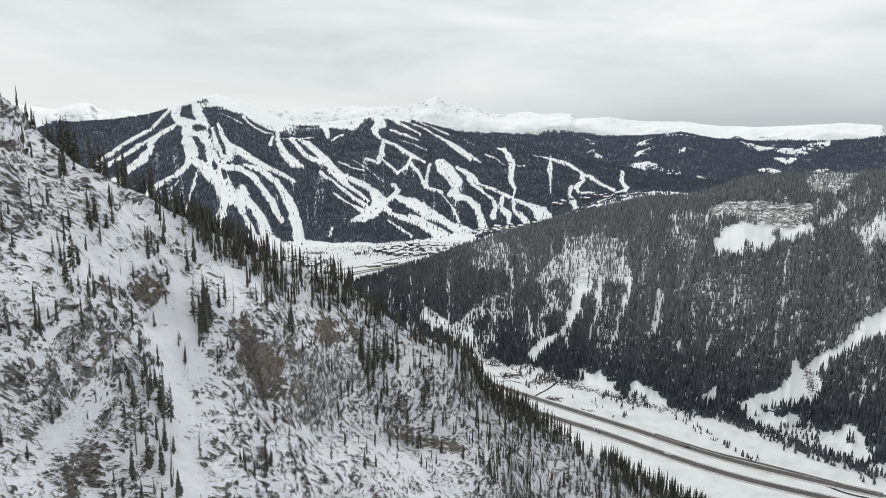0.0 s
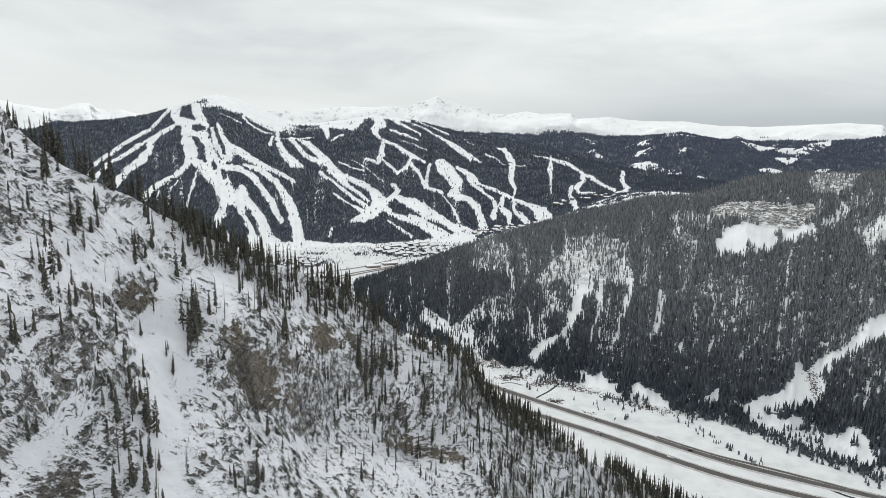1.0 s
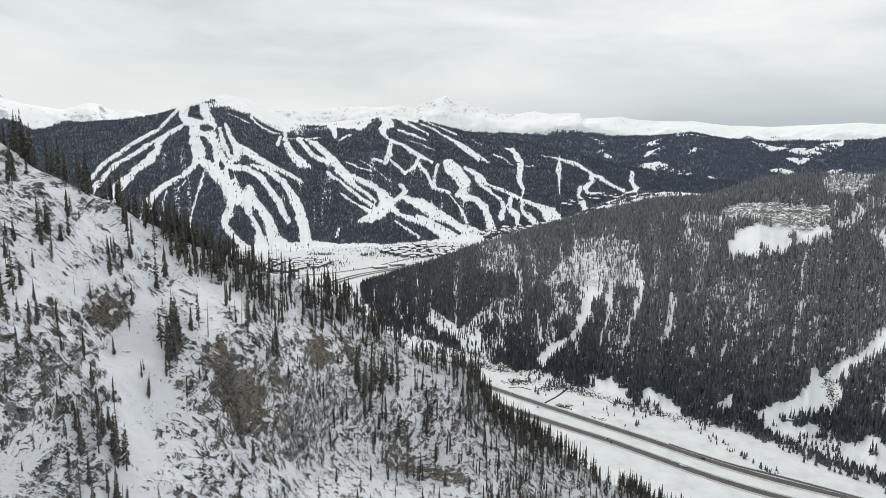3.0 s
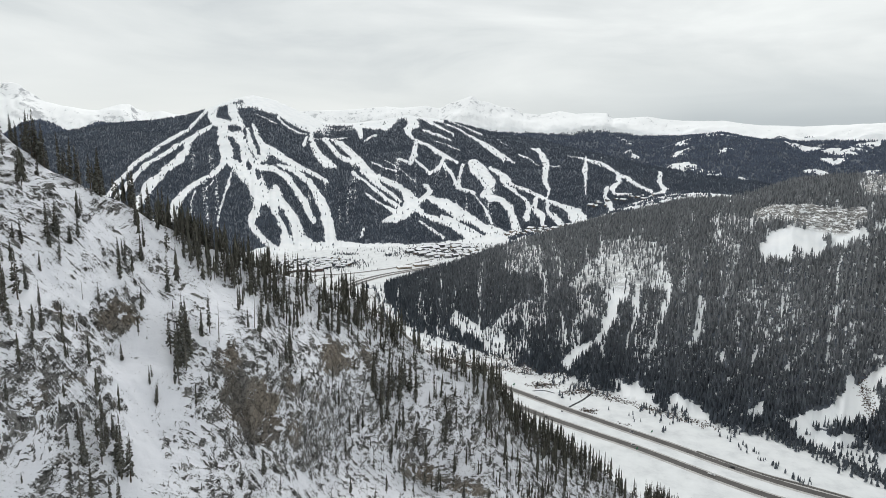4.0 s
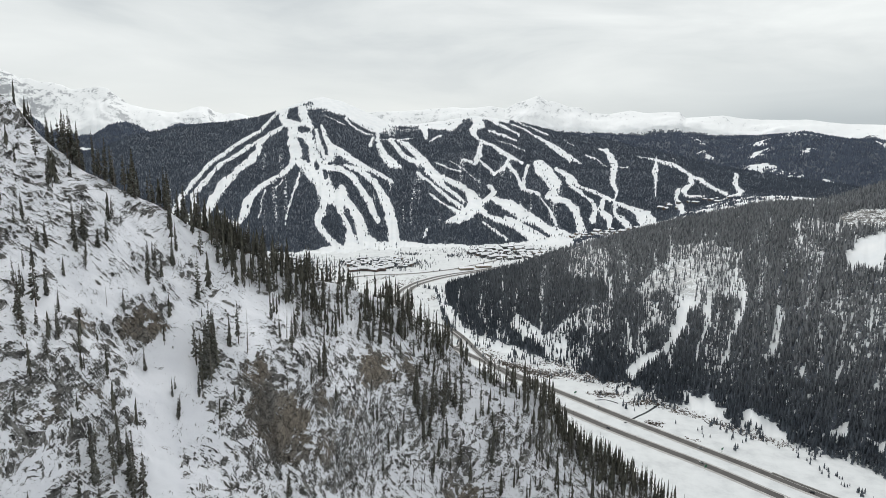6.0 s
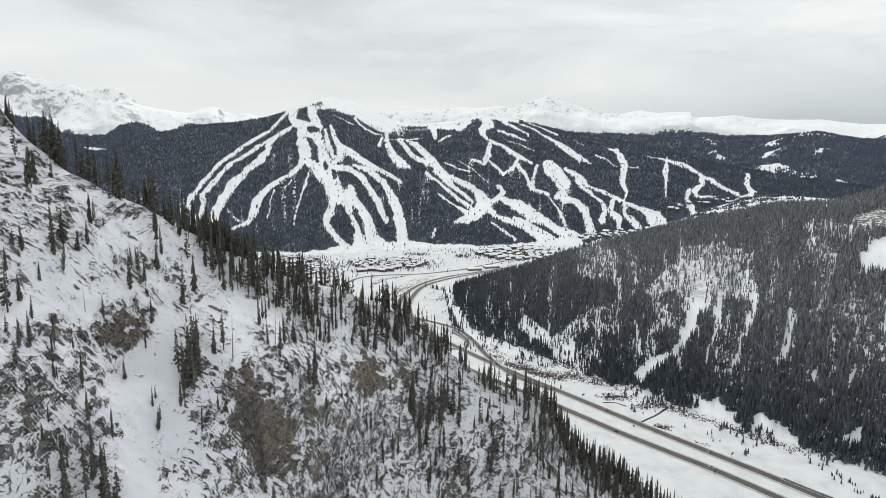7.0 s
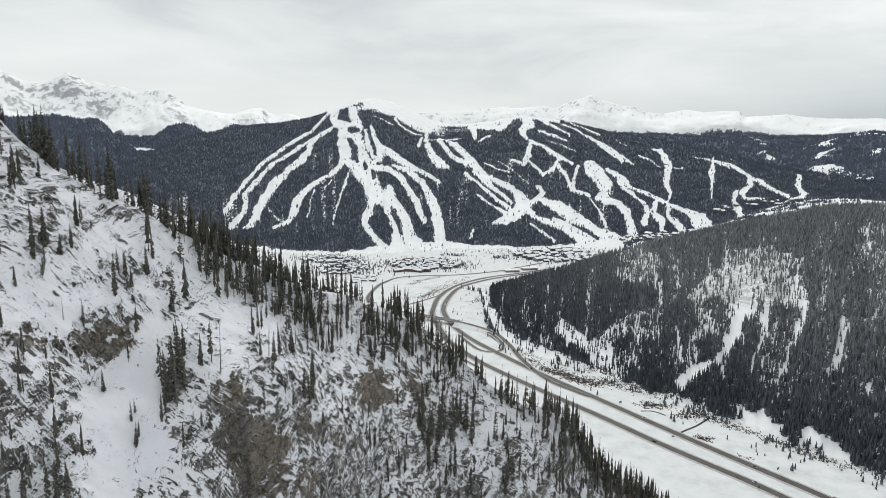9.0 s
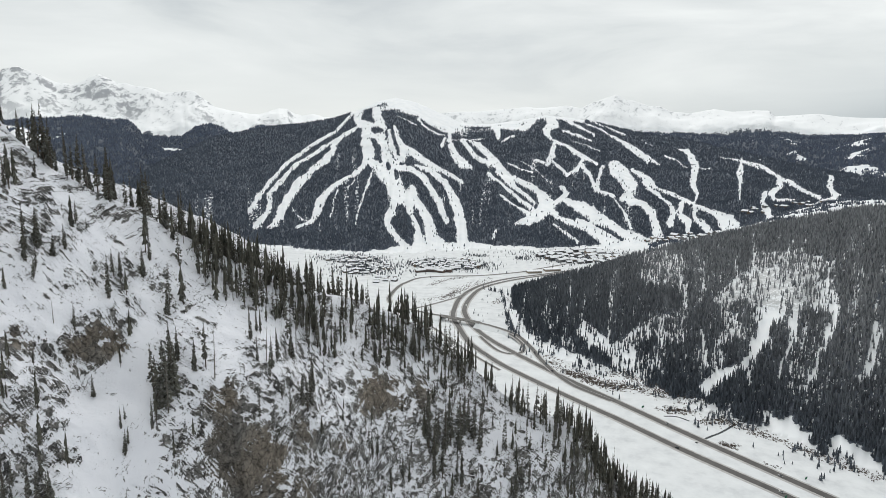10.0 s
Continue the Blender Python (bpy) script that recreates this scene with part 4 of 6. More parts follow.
def face_point(u, s):
    """A point of the near mountainside: u along it, s down from its crest (behind the crest below 0). Returns the place, how rocky, how snowed-in and how bare it is, how much snow lies on it, and its bedding."""
    u, s = np.asarray(u, float), np.asarray(s, float)
    wc = np.interp(u, CREST_U, CREST_W) + 1.5 * fbm(u / 12, u * 0, 3, 41)
    w = wc + np.where(s >= 0, s, np.interp(-s, turn, back_w))
    m = face_bulge(u, w) + np.where(s < 0, np.interp(-s, turn, back_m), 0)
    ju, jw = u + 2.2 * fbm(u / 4, w / 4, 4, 51), w + 2.2 * fbm(u / 4, w / 4, 4, 52)
    chute = strips(ju.ravel(), jw.ravel(), CHUTE).reshape(u.shape)
    m = m - 1.0 * chute
    rocky = rockiness(ju, jw) + 0.30 * fbm(u / 9, w / 7, 3, 42)
    bare = 0
    for cu, cw, r, k in BARE:
        bare = bare + k * np.exp(-(((ju - cu) ** 2 + (jw - cw) ** 2) / (r * r)) ** 1.5)
    bare = np.clip(bare, 0, 1)
    rocky = np.clip(rocky + 0.3 * bare, 0.03, 1.1) * (1 - 0.93 * chute)
    beds, a_, l_ = strata(u, w)
    m = m + (0.4 + rocky) * (1.5 * fbm(u / 20, w / 20, 3, 43, True) + 0.5 * fbm(u / 7, w / 7, 3, 44, True))
    rise = 0.70 * beds * (0.75 + 0.5 * rocky)
    depth = 0.20 + 0.5 * chute - 0.30 * (rocky - 0.3) + 0.75 * np.maximum(0.3 - rocky, 0) - 0.55 * bare + 0.22 * fbm(u / 3.0, w / 3.0, 2, 58)
    lies = np.clip((depth - rise) / 0.8 + 0.5, 0, 1)
    m = m + np.maximum(rise, depth) + 0.07 * fbm(u / 1.2, w / 1.2, 2, 59)
    p = FACE_O + u[..., None] * FACE_C + w[..., None] * FACE_D + m[..., None] * FACE_N
    return p, rocky, chute, bare, lies, np.stack([a_ / 1.4, l_, m * 0.5], -1)


def spread(a, lo, hi, b, fine, grow=1.12):
    """Values from a to b, fine steps between lo and hi and growing ones outside."""
    mid = list(np.arange(lo, hi, fine))
    left, step, v = [], fine, lo
    while v > a:
        step, v = step * grow, v - step * grow
        left.append(v)
    right, step, v = [], fine, mid[-1]
    while v < b:
        step, v = step * grow, v + step * grow
        right.append(v)
    return np.array(left[::-1] + mid + right)


uu, ss = np.meshgrid(spread(-300, -98, 125, 300, 0.42), spread(-110, -8, 150, 430, 0.38))
fp, rocky, chute, bare, lies, bedding = face_point(uu, ss)
across, down = np.gradient(fp, axis=1), np.gradient(fp, axis=0)
level = np.cross(down, across)
level = np.abs(level[..., 2]) / np.maximum(np.linalg.norm(level, axis=-1), 1e-9)
lies = np.clip(lies + 0.9 * (level - 0.56) * (1 - 0.7 * bare), 0, 0.83 + 0.17 * chute)
hill = new("mountainside", fast_mesh("mountainside", fp.reshape(-1, 3), grid_faces(*uu.shape), crag, {"snow": lies.ravel(), "bare": bare.ravel(), "bed": bedding.reshape(-1, 3)}))
tagged(hill, "steep rocky mountainside with snow lying on its ledges", "mountainside", kind="structure")

# a lower spur of the same mountain behind the crest
spur_line = np.array([(-262, 290, 322), (-235, 311, 308), (-219, 323, 299), (-204, 332, 291), (-190, 340, 283), (-176, 348, 274), (-161, 355, 263), (-130, 372, 236), (-90, 395, 200)], float)
k = np.linspace(0, len(spur_line) - 1, 110)
spine = np.stack([np.interp(k, np.arange(len(spur_line)), spur_line[:, i]) for i in range(3)], -1)
across = np.concatenate([-np.geomspace(120, 0.5, 50), np.geomspace(0.5, 160, 60)])
side = np.array((0.5, -0.866))
sx = spine[:, None, 0] + across[None] * side[0]
sy = spine[:, None, 1] + across[None] * side[1]
sz = spine[:, None, 2] - 0.8 * np.abs(across[None]) + np.minimum(1.0, np.abs(across[None]) / 6) * 3.5 * fbm(sx / 14, sy / 14, 4, 55, True) + 1.2 * fbm(sx / 5, sy / 5, 3, 56) + 1.5
spur = new("mountain_spur", fast_mesh("mountain_spur", np.stack([sx, sy, sz], -1).reshape(-1, 3), grid_faces(*sx.shape), crag, {"snow": np.full(sx.size, 0.62), "bare": np.zeros(sx.size), "bed": np.stack([sx, sy + sz, sz], -1).reshape(-1, 3)}))
tagged(spur, "snowy rocky spur behind the crest", "mountainside", kind="structure")


# ---------------------------------------------------------------- woods too far to count
def cones(name, base, height, radius, mat, sides=4, tiers=1, seed=5):
    """Many small conifers in one mesh: tapering tiers of drooping skirts, uneven from tree to tree."""
    rng = np.random.default_rng(seed)
    n = len(base)
    verts, faces, at = [], [], 0
    ang0 = rng.uniform(0, 6.28, n)
    for k in range(tiers):
        lo, hi = (0.06 + 0.72 * k / tiers), min(1.0, (k + 1) / tiers * 0.78 + 0.22)
        r = radius * (1 - lo) ** 0.85
        a = ang0[:, None] + k * 0.7 + np.arange(sides)[None] * 2 * np.pi / sides + rng.uniform(-0.25, 0.25, (n, sides))
        rr = r[:, None] * rng.uniform(0.65, 1.25, (n, sides))
        ring = np.stack([base[:, 0, None] + rr * np.cos(a), base[:, 1, None] + rr * np.sin(a), base[:, 2, None] + height[:, None] * (lo + rng.uniform(-0.05, 0.03, (n, sides)))], -1)
        lean = rng.uniform(-0.03, 0.03, (n, 2)) * height[:, None]
        tip = np.stack([base[:, 0] + lean[:, 0], base[:, 1] + lean[:, 1], base[:, 2] + height * hi], -1)[:, None]
        verts.append(np.concatenate([ring, tip], 1).reshape(-1, 3))
        i = at + np.arange(n)[:, None] * (sides + 1)
        j = np.arange(sides)[None]
        faces.append(np.stack([i + j, i + (j + 1) % sides, np.broadcast_to(i + sides, (n, sides))], -1).reshape(-1, 3))
        at += n * (sides + 1)
    return new(name, fast_mesh(name, np.concatenate(verts), np.concatenate(faces), mat, smooth_shade=False))


def scatter(count, az0, az1, d0, d1, keep, seed, power=1.0):
    """Random places in a sector whose woodland share allows a tree and that belong to one of the given surfaces."""
    rng = np.random.default_rng(seed)
    a = np.radians(rng.uniform(az0, az1, count))
    d = (d0 ** power + rng.uniform(0, 1, count) * (d1 ** power - d0 ** power)) ** (1 / power)
    x, y = np.sin(a) * d, np.cos(a) * d
    z, o, s = ground(x, y)
    ok = np.isin(o, keep) & (s < 1.03)
    x, y, z, o, s = x[ok], y[ok], z[ok], o[ok], s[ok]
    ok = woodland(x, y, z, o, s) > rng.uniform(0.05, 0.95, len(x))
    return np.stack([x, y, z], -1)[ok], rng


p, rng = scatter(205000, -48, 36, 1900, 4100, (0, 1), 61, 1.3)
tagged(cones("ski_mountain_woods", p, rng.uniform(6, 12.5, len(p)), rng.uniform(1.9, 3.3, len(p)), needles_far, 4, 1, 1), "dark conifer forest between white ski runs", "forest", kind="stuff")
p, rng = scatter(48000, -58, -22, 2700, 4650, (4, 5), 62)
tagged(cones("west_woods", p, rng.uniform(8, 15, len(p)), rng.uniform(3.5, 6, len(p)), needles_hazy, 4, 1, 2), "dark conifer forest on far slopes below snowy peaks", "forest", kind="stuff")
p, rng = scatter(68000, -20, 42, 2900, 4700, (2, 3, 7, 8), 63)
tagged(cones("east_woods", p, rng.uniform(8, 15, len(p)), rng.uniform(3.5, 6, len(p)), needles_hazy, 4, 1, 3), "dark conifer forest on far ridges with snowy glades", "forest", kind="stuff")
p, rng = scatter(112000, -14, 41, 730, 1800, (6,), 64, 1.4)
tagged(cones("wooded_hill_trees", p, rng.uniform(7.5, 16, len(p)) * rng.uniform(0.8, 1.2, len(p)), rng.uniform(1.2, 2.0, len(p)), needles_mid, 4, 2, 4), "frosted conifer forest on the hill across the valley", "forest", kind="stuff")


# ---------------------------------------------------------------- roads
def spline(pts, step=6.0):
    """A smooth line through plan points (x, y, z)."""
    p = np.array([(*q, 0.0) if len(q) == 2 else q for q in pts], float)
    p = np.concatenate([[2 * p[0] - p[1]], p, [2 * p[-1] - p[-2]]])
    out = []
    for a, b, c, d in zip(p[:-3], p[1:-2], p[2:-1], p[3:]):
        n = max(2, int(np.linalg.norm(c - b) / step))
        k = np.linspace(0, 1, n, endpoint=False)[:, None]
        out.append(0.5 * (2 * b + (c - a) * k + (2 * a - 5 * b + 4 * c - d) * k ** 2 + (3 * b - a - 3 * c + d) * k ** 3))
    return np.concatenate(out + [p[-2:-1]])


def ribbon(line, offsets):
    """Vertices and faces of a strip along a line; offsets are (sideways, up)."""
    d = np.gradient(line[:, :2], axis=0)
    n = np.stack([d[:, 1], -d[:, 0]], -1) / np.maximum(np.hypot(d[:, 0], d[:, 1]), 1e-6)[:, None]
    rows = [np.concatenate([line[:, :2] + n * o, line[:, 2:3] + up], 1) for o, up in offsets]
    v = np.stack(rows, 1)
    return v.reshape(-1, 3), grid_faces(len(line), len(offsets))


def road(name, label, pts, width, shoulder=2.5, lift=0.35):
    line = spline(pts)
    line[:, 2] += lift
    h = width / 2
    v, fc = ribbon(line, [(h, 0), (h * 0.5, 0.06), (0, 0.1), (-h * 0.5, 0.06), (-h, 0)])
    ob = new(name, fast_mesh(name, v, fc[:, ::-1], asphalt))
    tagged(ob, label, "road", kind="structure")
    for side in (1, -1):
        v, fc = ribbon(line, [(side * (h + shoulder), -0.25), (side * h, 0.03), (side * (h - 0.7), 0.09)] if side < 0 else [(h - 0.7, 0.09), (h, 0.03), (h + shoulder, -0.25)])
        part_mesh("shoulder", fast_mesh("shoulder", v, fc, slush), ob, "dirty slush along the road edge")
    return line


NORTH = [(418, 545), (306, 611), (216, 690), (148, 750), (96, 797), (32, 857), (-45, 928), (-122, 1007), (-181, 1073), (-227, 1141), (-257, 1205), (-276, 1263), (-287, 1351), (-286, 1457), (-260, 1530), (-216, 1601), (-140, 1687), (-60, 1770)]
SOUTH = [(400, 520), (286, 584), (185, 674), (142, 709), (92, 750), (32, 804), (-40, 865), (-130, 946), (-175, 997), (-217, 1055), (-254, 1133), (-282, 1197), (-298, 1270), (-309, 1361), (-301, 1464), (-276, 1539), (-232, 1611), (-168, 1677), (-90, 1765)]
north_line = road("carriageway", "wet grey two-lane highway carriageway between snowbanks", NORTH, 10.5)
south_line = road("carriageway", "wet grey two-lane highway carriageway between snowbanks", SOUTH, 10.5)
road("loop_ramp", "narrow ploughed loop ramp in the snow", [(-158, 1110, 3.6), (-142, 1090, 2.4), (-128, 1066, 1.2), (-121, 1042, 0.3), (-124, 1021, 0), (-138, 1012, 0), (-158, 1020, 0), (-182, 1052, 0), (-205, 1090, 0)], 6.5, 1.5, 0.4)
road("west_ramp", "narrow ploughed slip road in the snow", [(-395, 1215, 0), (-370, 1248, 0), (-339, 1308, 0), (-314, 1371, 0), (-304, 1430, 0)], 6.0, 1.5)
road("slip_road", "narrow ploughed slip road in the snow", [(-300, 1120, 0), (-250, 1058, 0), (-194, 990, 0), (-140, 933, 0)], 5.0, 1.5, 0.3)
road("frontage_road", "slush-covered village road", [(-440, 1270), (-461, 1324), (-476, 1421), (-474, 1476), (-458, 1538), (-402, 1579), (-320, 1613), (-229, 1690), (-179, 1765), (-124, 1847), (-60, 1940)], 9.0, 2.0)
road("side_road", "narrow ploughed track beside the highway", [(244, 672), (270, 648), (297, 626), (325, 609), (354, 590), (386, 568), (425, 540)], 5.5, 1.2)

# the ramp that crosses over the highway: approach banks, a deck on piers with parapets
RAMP = [(-372, 1205, 6.5), (-351, 1195, 7), (-326, 1185, 7), (-278, 1170, 7), (-230, 1154, 7), (-184, 1136, 5), (-145, 1108, 3), (-113, 1055, 1.2), (-90, 1002, 0.3), (-62, 947, 0), (-33, 905, 0), (-8, 884, 0), (20, 863, 0)]
ramp_line = road("overpass_ramp", "curved ploughed ramp that leads over the highway", RAMP, 8.5, 1.2, 0.4)
for a, b in ((0, 0.16), (0.28, 0.75)):
    line = ramp_line[int(a * len(ramp_line)):int(b * len(ramp_line))]
    v, fc = ribbon(line, [(6.0, -0.6), (4.5, -0.15), (-4.5, -0.15), (-6.0, -0.6)])
    v = v.reshape(-1, 4, 3)
    fall = np.maximum(line[:, 2], 0.2)
    d = np.gradient(line[:, :2], axis=0)
    n = np.stack([d[:, 1], -d[:, 0]], -1) / np.hypot(d[:, 0], d[:, 1])[:, None]
    foot = [np.concatenate([line[:, :2] + side * n * (6 + 1.7 * fall)[:, None], np.full((len(line), 1), -0.5)], 1) for side in (1, -1)]
    v = np.stack([foot[0], v[:, 0], v[:, 1], v[:, 2], v[:, 3], foot[1]], 1)
    bank = new("embankment", fast_mesh("embankment", v.reshape(-1, 3), grid_faces(len(line), 6)[:, ::-1], land, {"wood": np.zeros(v.size // 3), "rock": np.zeros(v.size // 3), "peak": np.zeros(v.size // 3), "dull_snow": np.ones(v.size // 3)}))
    tagged(bank, "snow-covered road embankment", "embankment", kind="structure")
bridge = tagged(new("bridge"), "concrete highway overpass with parapets and piers", "bridge")
span = ramp_line[int(0.13 * len(ramp_line)):int(0.30 * len(ramp_line))]
v, fc = ribbon(span, [(-5.2, -0.15), (-5.2, -1.6), (5.2, -1.6), (5.2, -0.15)])
part_mesh("deck", fast_mesh("deck", v, fc, concrete), bridge)
for side in (1, -1):
    v, fc = ribbon(span, [(side * 4.9, -0.2), (side * 4.9, 0.95), (side * 5.25, 0.95), (side * 5.25, -0.2)])
    part_mesh("parapet", fast_mesh("parapet", v, fc, concrete), bridge)
for k in (0.2, 0.5, 0.8):
    c = span[int(k * len(span))]
    bm = bmesh.new()
    for dx in (-2.6, 2.6):
        bmesh.ops.create_cone(bm, segments=10, radius1=0.7, radius2=0.7, depth=c[2] - 1.2, cap_ends=True, matrix=Matrix.Translation((c[0], c[1] + dx, (c[2] - 1.6) / 2 - 0.2)))
    box(bm, c[0] - 0.8, c[1] - 4, c[2] - 2.6, c[0] + 0.8, c[1] + 4, c[2] - 1.6)
    part("pier", bm, concrete, bridge)


# ---------------------------------------------------------------- single conifers
def tri_mesh(name, tris, mat):
    v = np.array(tris, float).reshape(-1, 3)
    return fast_mesh(name, v, np.arange(len(v)).reshape(-1, 3), mat, smooth_shade=False)


def trunk_mesh(name, height, radius, mat, seed):
    rng = random.Random(seed)
    bm = bmesh.new()
    rings, bend = [], (rng.uniform(-0.02, 0.02), rng.uniform(-0.02, 0.02))
    for k in range(6):
        f = k / 5
        r = radius * (1 - f) ** 0.9 + 0.02
        rings.append([bm.verts.new((bend[0] * height * f * f + r * math.cos(a), bend[1] * height * f * f + r * math.sin(a), -0.8 + f * (height + 0.8))) for a in (0, 1.05, 2.09, 3.14, 4.19, 5.24)])
    for a, b in zip(rings[:-1], rings[1:]):
        for i in range(6):
            bm.faces.new((a[i], a[(i + 1) % 6], b[(i + 1) % 6], b[i]))
    me = bpy.data.meshes.new(name)
    bm.to_mesh(me)
    bm.free()
    me.materials.append(mat)
    return me


def crown_mesh(name, seed, height=10.0, spread_=1.35, bare_foot=0.12, density=1.0, coarse=1.0):
    """Whorls of drooping boughs; each bough is a ragged blade with hanging sprays."""
    rng = random.Random(seed)
    tris, z = [], height * bare_foot
    lopsided = rng.uniform(0, 6.28)
    while z < height * 0.985:
        f = (z / height - bare_foot) / (1 - bare_foot)
        reach = spread_ * (1 - f) ** 0.9 * (0.55 + 0.45 * min(1, f * 6)) + 0.10
        n = rng.randint(6, 8) if f < 0.8 else 5
        a0 = rng.uniform(0, 6.28)
        for i in range(n):
            if rng.random() > density:
                continue
            a = a0 + i * 6.283 / n + rng.uniform(-0.4, 0.4)
            r = reach * rng.uniform(0.6, 1.3) * (1 + 0.2 * math.cos(a - lopsided))
            drop = r * rng.uniform(0.25, 0.65) * (1 - 0.9 * f)
            c, s = math.cos(a), math.sin(a)
            wdt = (0.09 + 0.15 * r) * coarse ** 0.7
            root = Vector((0, 0, z + rng.uniform(-0.13, 0.13) * coarse ** 1.5))
            mid = Vector((c * r * 0.55, s * r * 0.55, root.z - drop * 0.35))
            tip = Vector((c * r, s * r, root.z - drop))
            side = Vector((-s, c, 0)) * wdt
            hang = Vector((0, 0, -0.18 - 0.28 * r * rng.uniform(0.6, 1.2)))
            tris += [root, mid - side, mid + side, mid - side, tip, mid + side, root, mid + hang, tip]
            if r > 1.0 and coarse == 1.0:
                tris += [mid - side * 1.6 + hang, root * 0.4 + mid * 0.6, tip]
        z += height * rng.uniform(0.028, 0.042) * (1 if f < 0.7 else 0.8) * coarse
    tris += [Vector((0.12, 0, height * 0.95)), Vector((-0.06, 0.1, height * 0.95)), Vector((0, 0, height * 1.03)), Vector((-0.06, 0.1, height * 0.95)), Vector((-0.06, -0.1, height * 0.95)), Vector((0, 0, height * 1.03))]
    return tri_mesh(name, tris, needles_near)


def skirt_mesh(name, seed, height=10.0, spread_=1.3, bare_foot=0.1):
    """A conifer of a crowded stand: overlapping ragged skirts of boughs that taper to a point."""
    rng = random.Random(seed)
    tris, tiers, sides = [], 12, 6
    for k in range(tiers):
        f = k / tiers
        z = height * (bare_foot + (1 - bare_foot) * f * 0.95)
        top = min(height * 1.02, z + height * (0.24 - 0.08 * f))
        a0, off = rng.uniform(0, 6.28), Vector((rng.uniform(-0.08, 0.08), rng.uniform(-0.08, 0.08), 0))
        ring = []
        for i in range(sides):
            a = a0 + i * 6.283 / sides + rng.uniform(-0.3, 0.3)
            rr = (spread_ * (1 - f) ** 0.85 * (0.7 + 0.3 * min(1, f * 5)) + 0.12) * rng.uniform(0.35, 1.35)
            ring.append(off + Vector((math.cos(a) * rr, math.sin(a) * rr, z - rr * rng.uniform(0.1, 0.5))))
        for i in range(sides):
            if rng.random() < 0.3 and f < 0.85:
                continue
            tris += [ring[i], ring[(i + 1) % sides] * 0.72 + Vector((0, 0, z + 0.1)) * 0.28, Vector((off.x, off.y, top))]
    return tri_mesh(name, tris, needles_near)


def snag_mesh(name, seed, height=9.0):
    rng = random.Random(seed)
    tris = []
    for k in range(34):
        z, a = height * rng.uniform(0.2, 0.95), rng.uniform(0, 6.28)
        r = 0.9 * (1 - 0.6 * z / height) * rng.uniform(0.4, 1.2)
        c, s = math.cos(a), math.sin(a)
        root, tip = Vector((0, 0, z)), Vector((c * r, s * r, z + rng.uniform(-0.4, 0.15)))
        tris += [root + Vector((0, 0, 0.05)), root - Vector((0, 0, 0.05)), tip, root + Vector((-s, c, 0)) * 0.05, root - Vector((-s, c, 0)) * 0.05, tip]
    return tri_mesh(name, tris, dead_wood)


def conifer(kind_, seed):
    tree = new("conifer")
    if kind_ == "snag":
        part_mesh("trunk", trunk_mesh("trunk", 9.3, 0.17, dead_wood, seed), tree, "bare grey trunk")
        part_mesh("crown", snag_mesh("crown", seed), tree, "bare broken branches")
        return tagged(tree, "dead grey conifer with bare branches on a snowy slope", "dead tree", "trees on the mountainside")
    shape = {"full": (1.75, 0.06, 0.9), "slim": (1.2, 0.10, 0.8), "ragged": (1.45, 0.18, 0.5), "tall": (1.25, 0.24, 0.7), "bushy": (2.6, 0.02, 0.9)}[kind_]
    part_mesh("trunk", trunk_mesh("trunk", 9.6, 0.19, bark, seed), tree)
    part_mesh("crown", crown_mesh("crown", seed, 10.0, *shape), tree)
    words = {"full": "full dark green spruce", "slim": "slim dark green spruce", "ragged": "ragged thin-crowned dark spruce", "tall": "tall spruce with a bare lower trunk", "bushy": "low bushy young spruce"}[kind_]
    return tagged(tree, words + " on a snowy rocky slope", "conifer", "trees on the mountainside")


MODELS = [conifer(k, i + 3) for i, k in enumerate(("full", "slim", "ragged", "tall", "slim", "ragged", "full", "slim", "bushy", "snag", "snag"))]
tree_rng = random.Random(12)
placed = []
used = [0] * len(MODELS)


def plant(p, height, pick=None, group=""):
    """One conifer of a given height with its foot at p."""
    k = tree_rng.choice((0, 1, 1, 2, 3, 4, 4, 5, 6, 7, 7, 9)) if pick is None else pick
    if height < 3.2 and pick is None:
        k = tree_rng.choice((8, 0, 2))
    sz = height / 10.0
    wide = sz ** 0.85 * tree_rng.uniform(0.52, 0.85)
    m = pose(*p, tree_rng.uniform(-2, 2), tree_rng.uniform(-2, 2), tree_rng.uniform(0, 360))
    if used[k] == 0:
        ob = MODELS[k]
        ob.matrix_basis = m
    else:
        ob = copy_thing(MODELS[k], m)
    used[k] += 1
    ob.scale = (wide, wide, sz)
    if group:
        ob["group"] = group
    placed.append((p[0], p[1]))
    return ob


def grove(*trees):
    """Conifers on the mountainside: along, down, height."""
    for u, w, h in trees:
        s = w - np.interp(u, CREST_U, CREST_W)
        s = s if s > 3 else -1.0 - 2.5 * tree_rng.random()
        p = face_point(np.array([u]), np.array([s]))[0][0]
        plant(p - np.array((0, 0, 0.25)), h * (1.0 if s > 0 else 1.55))


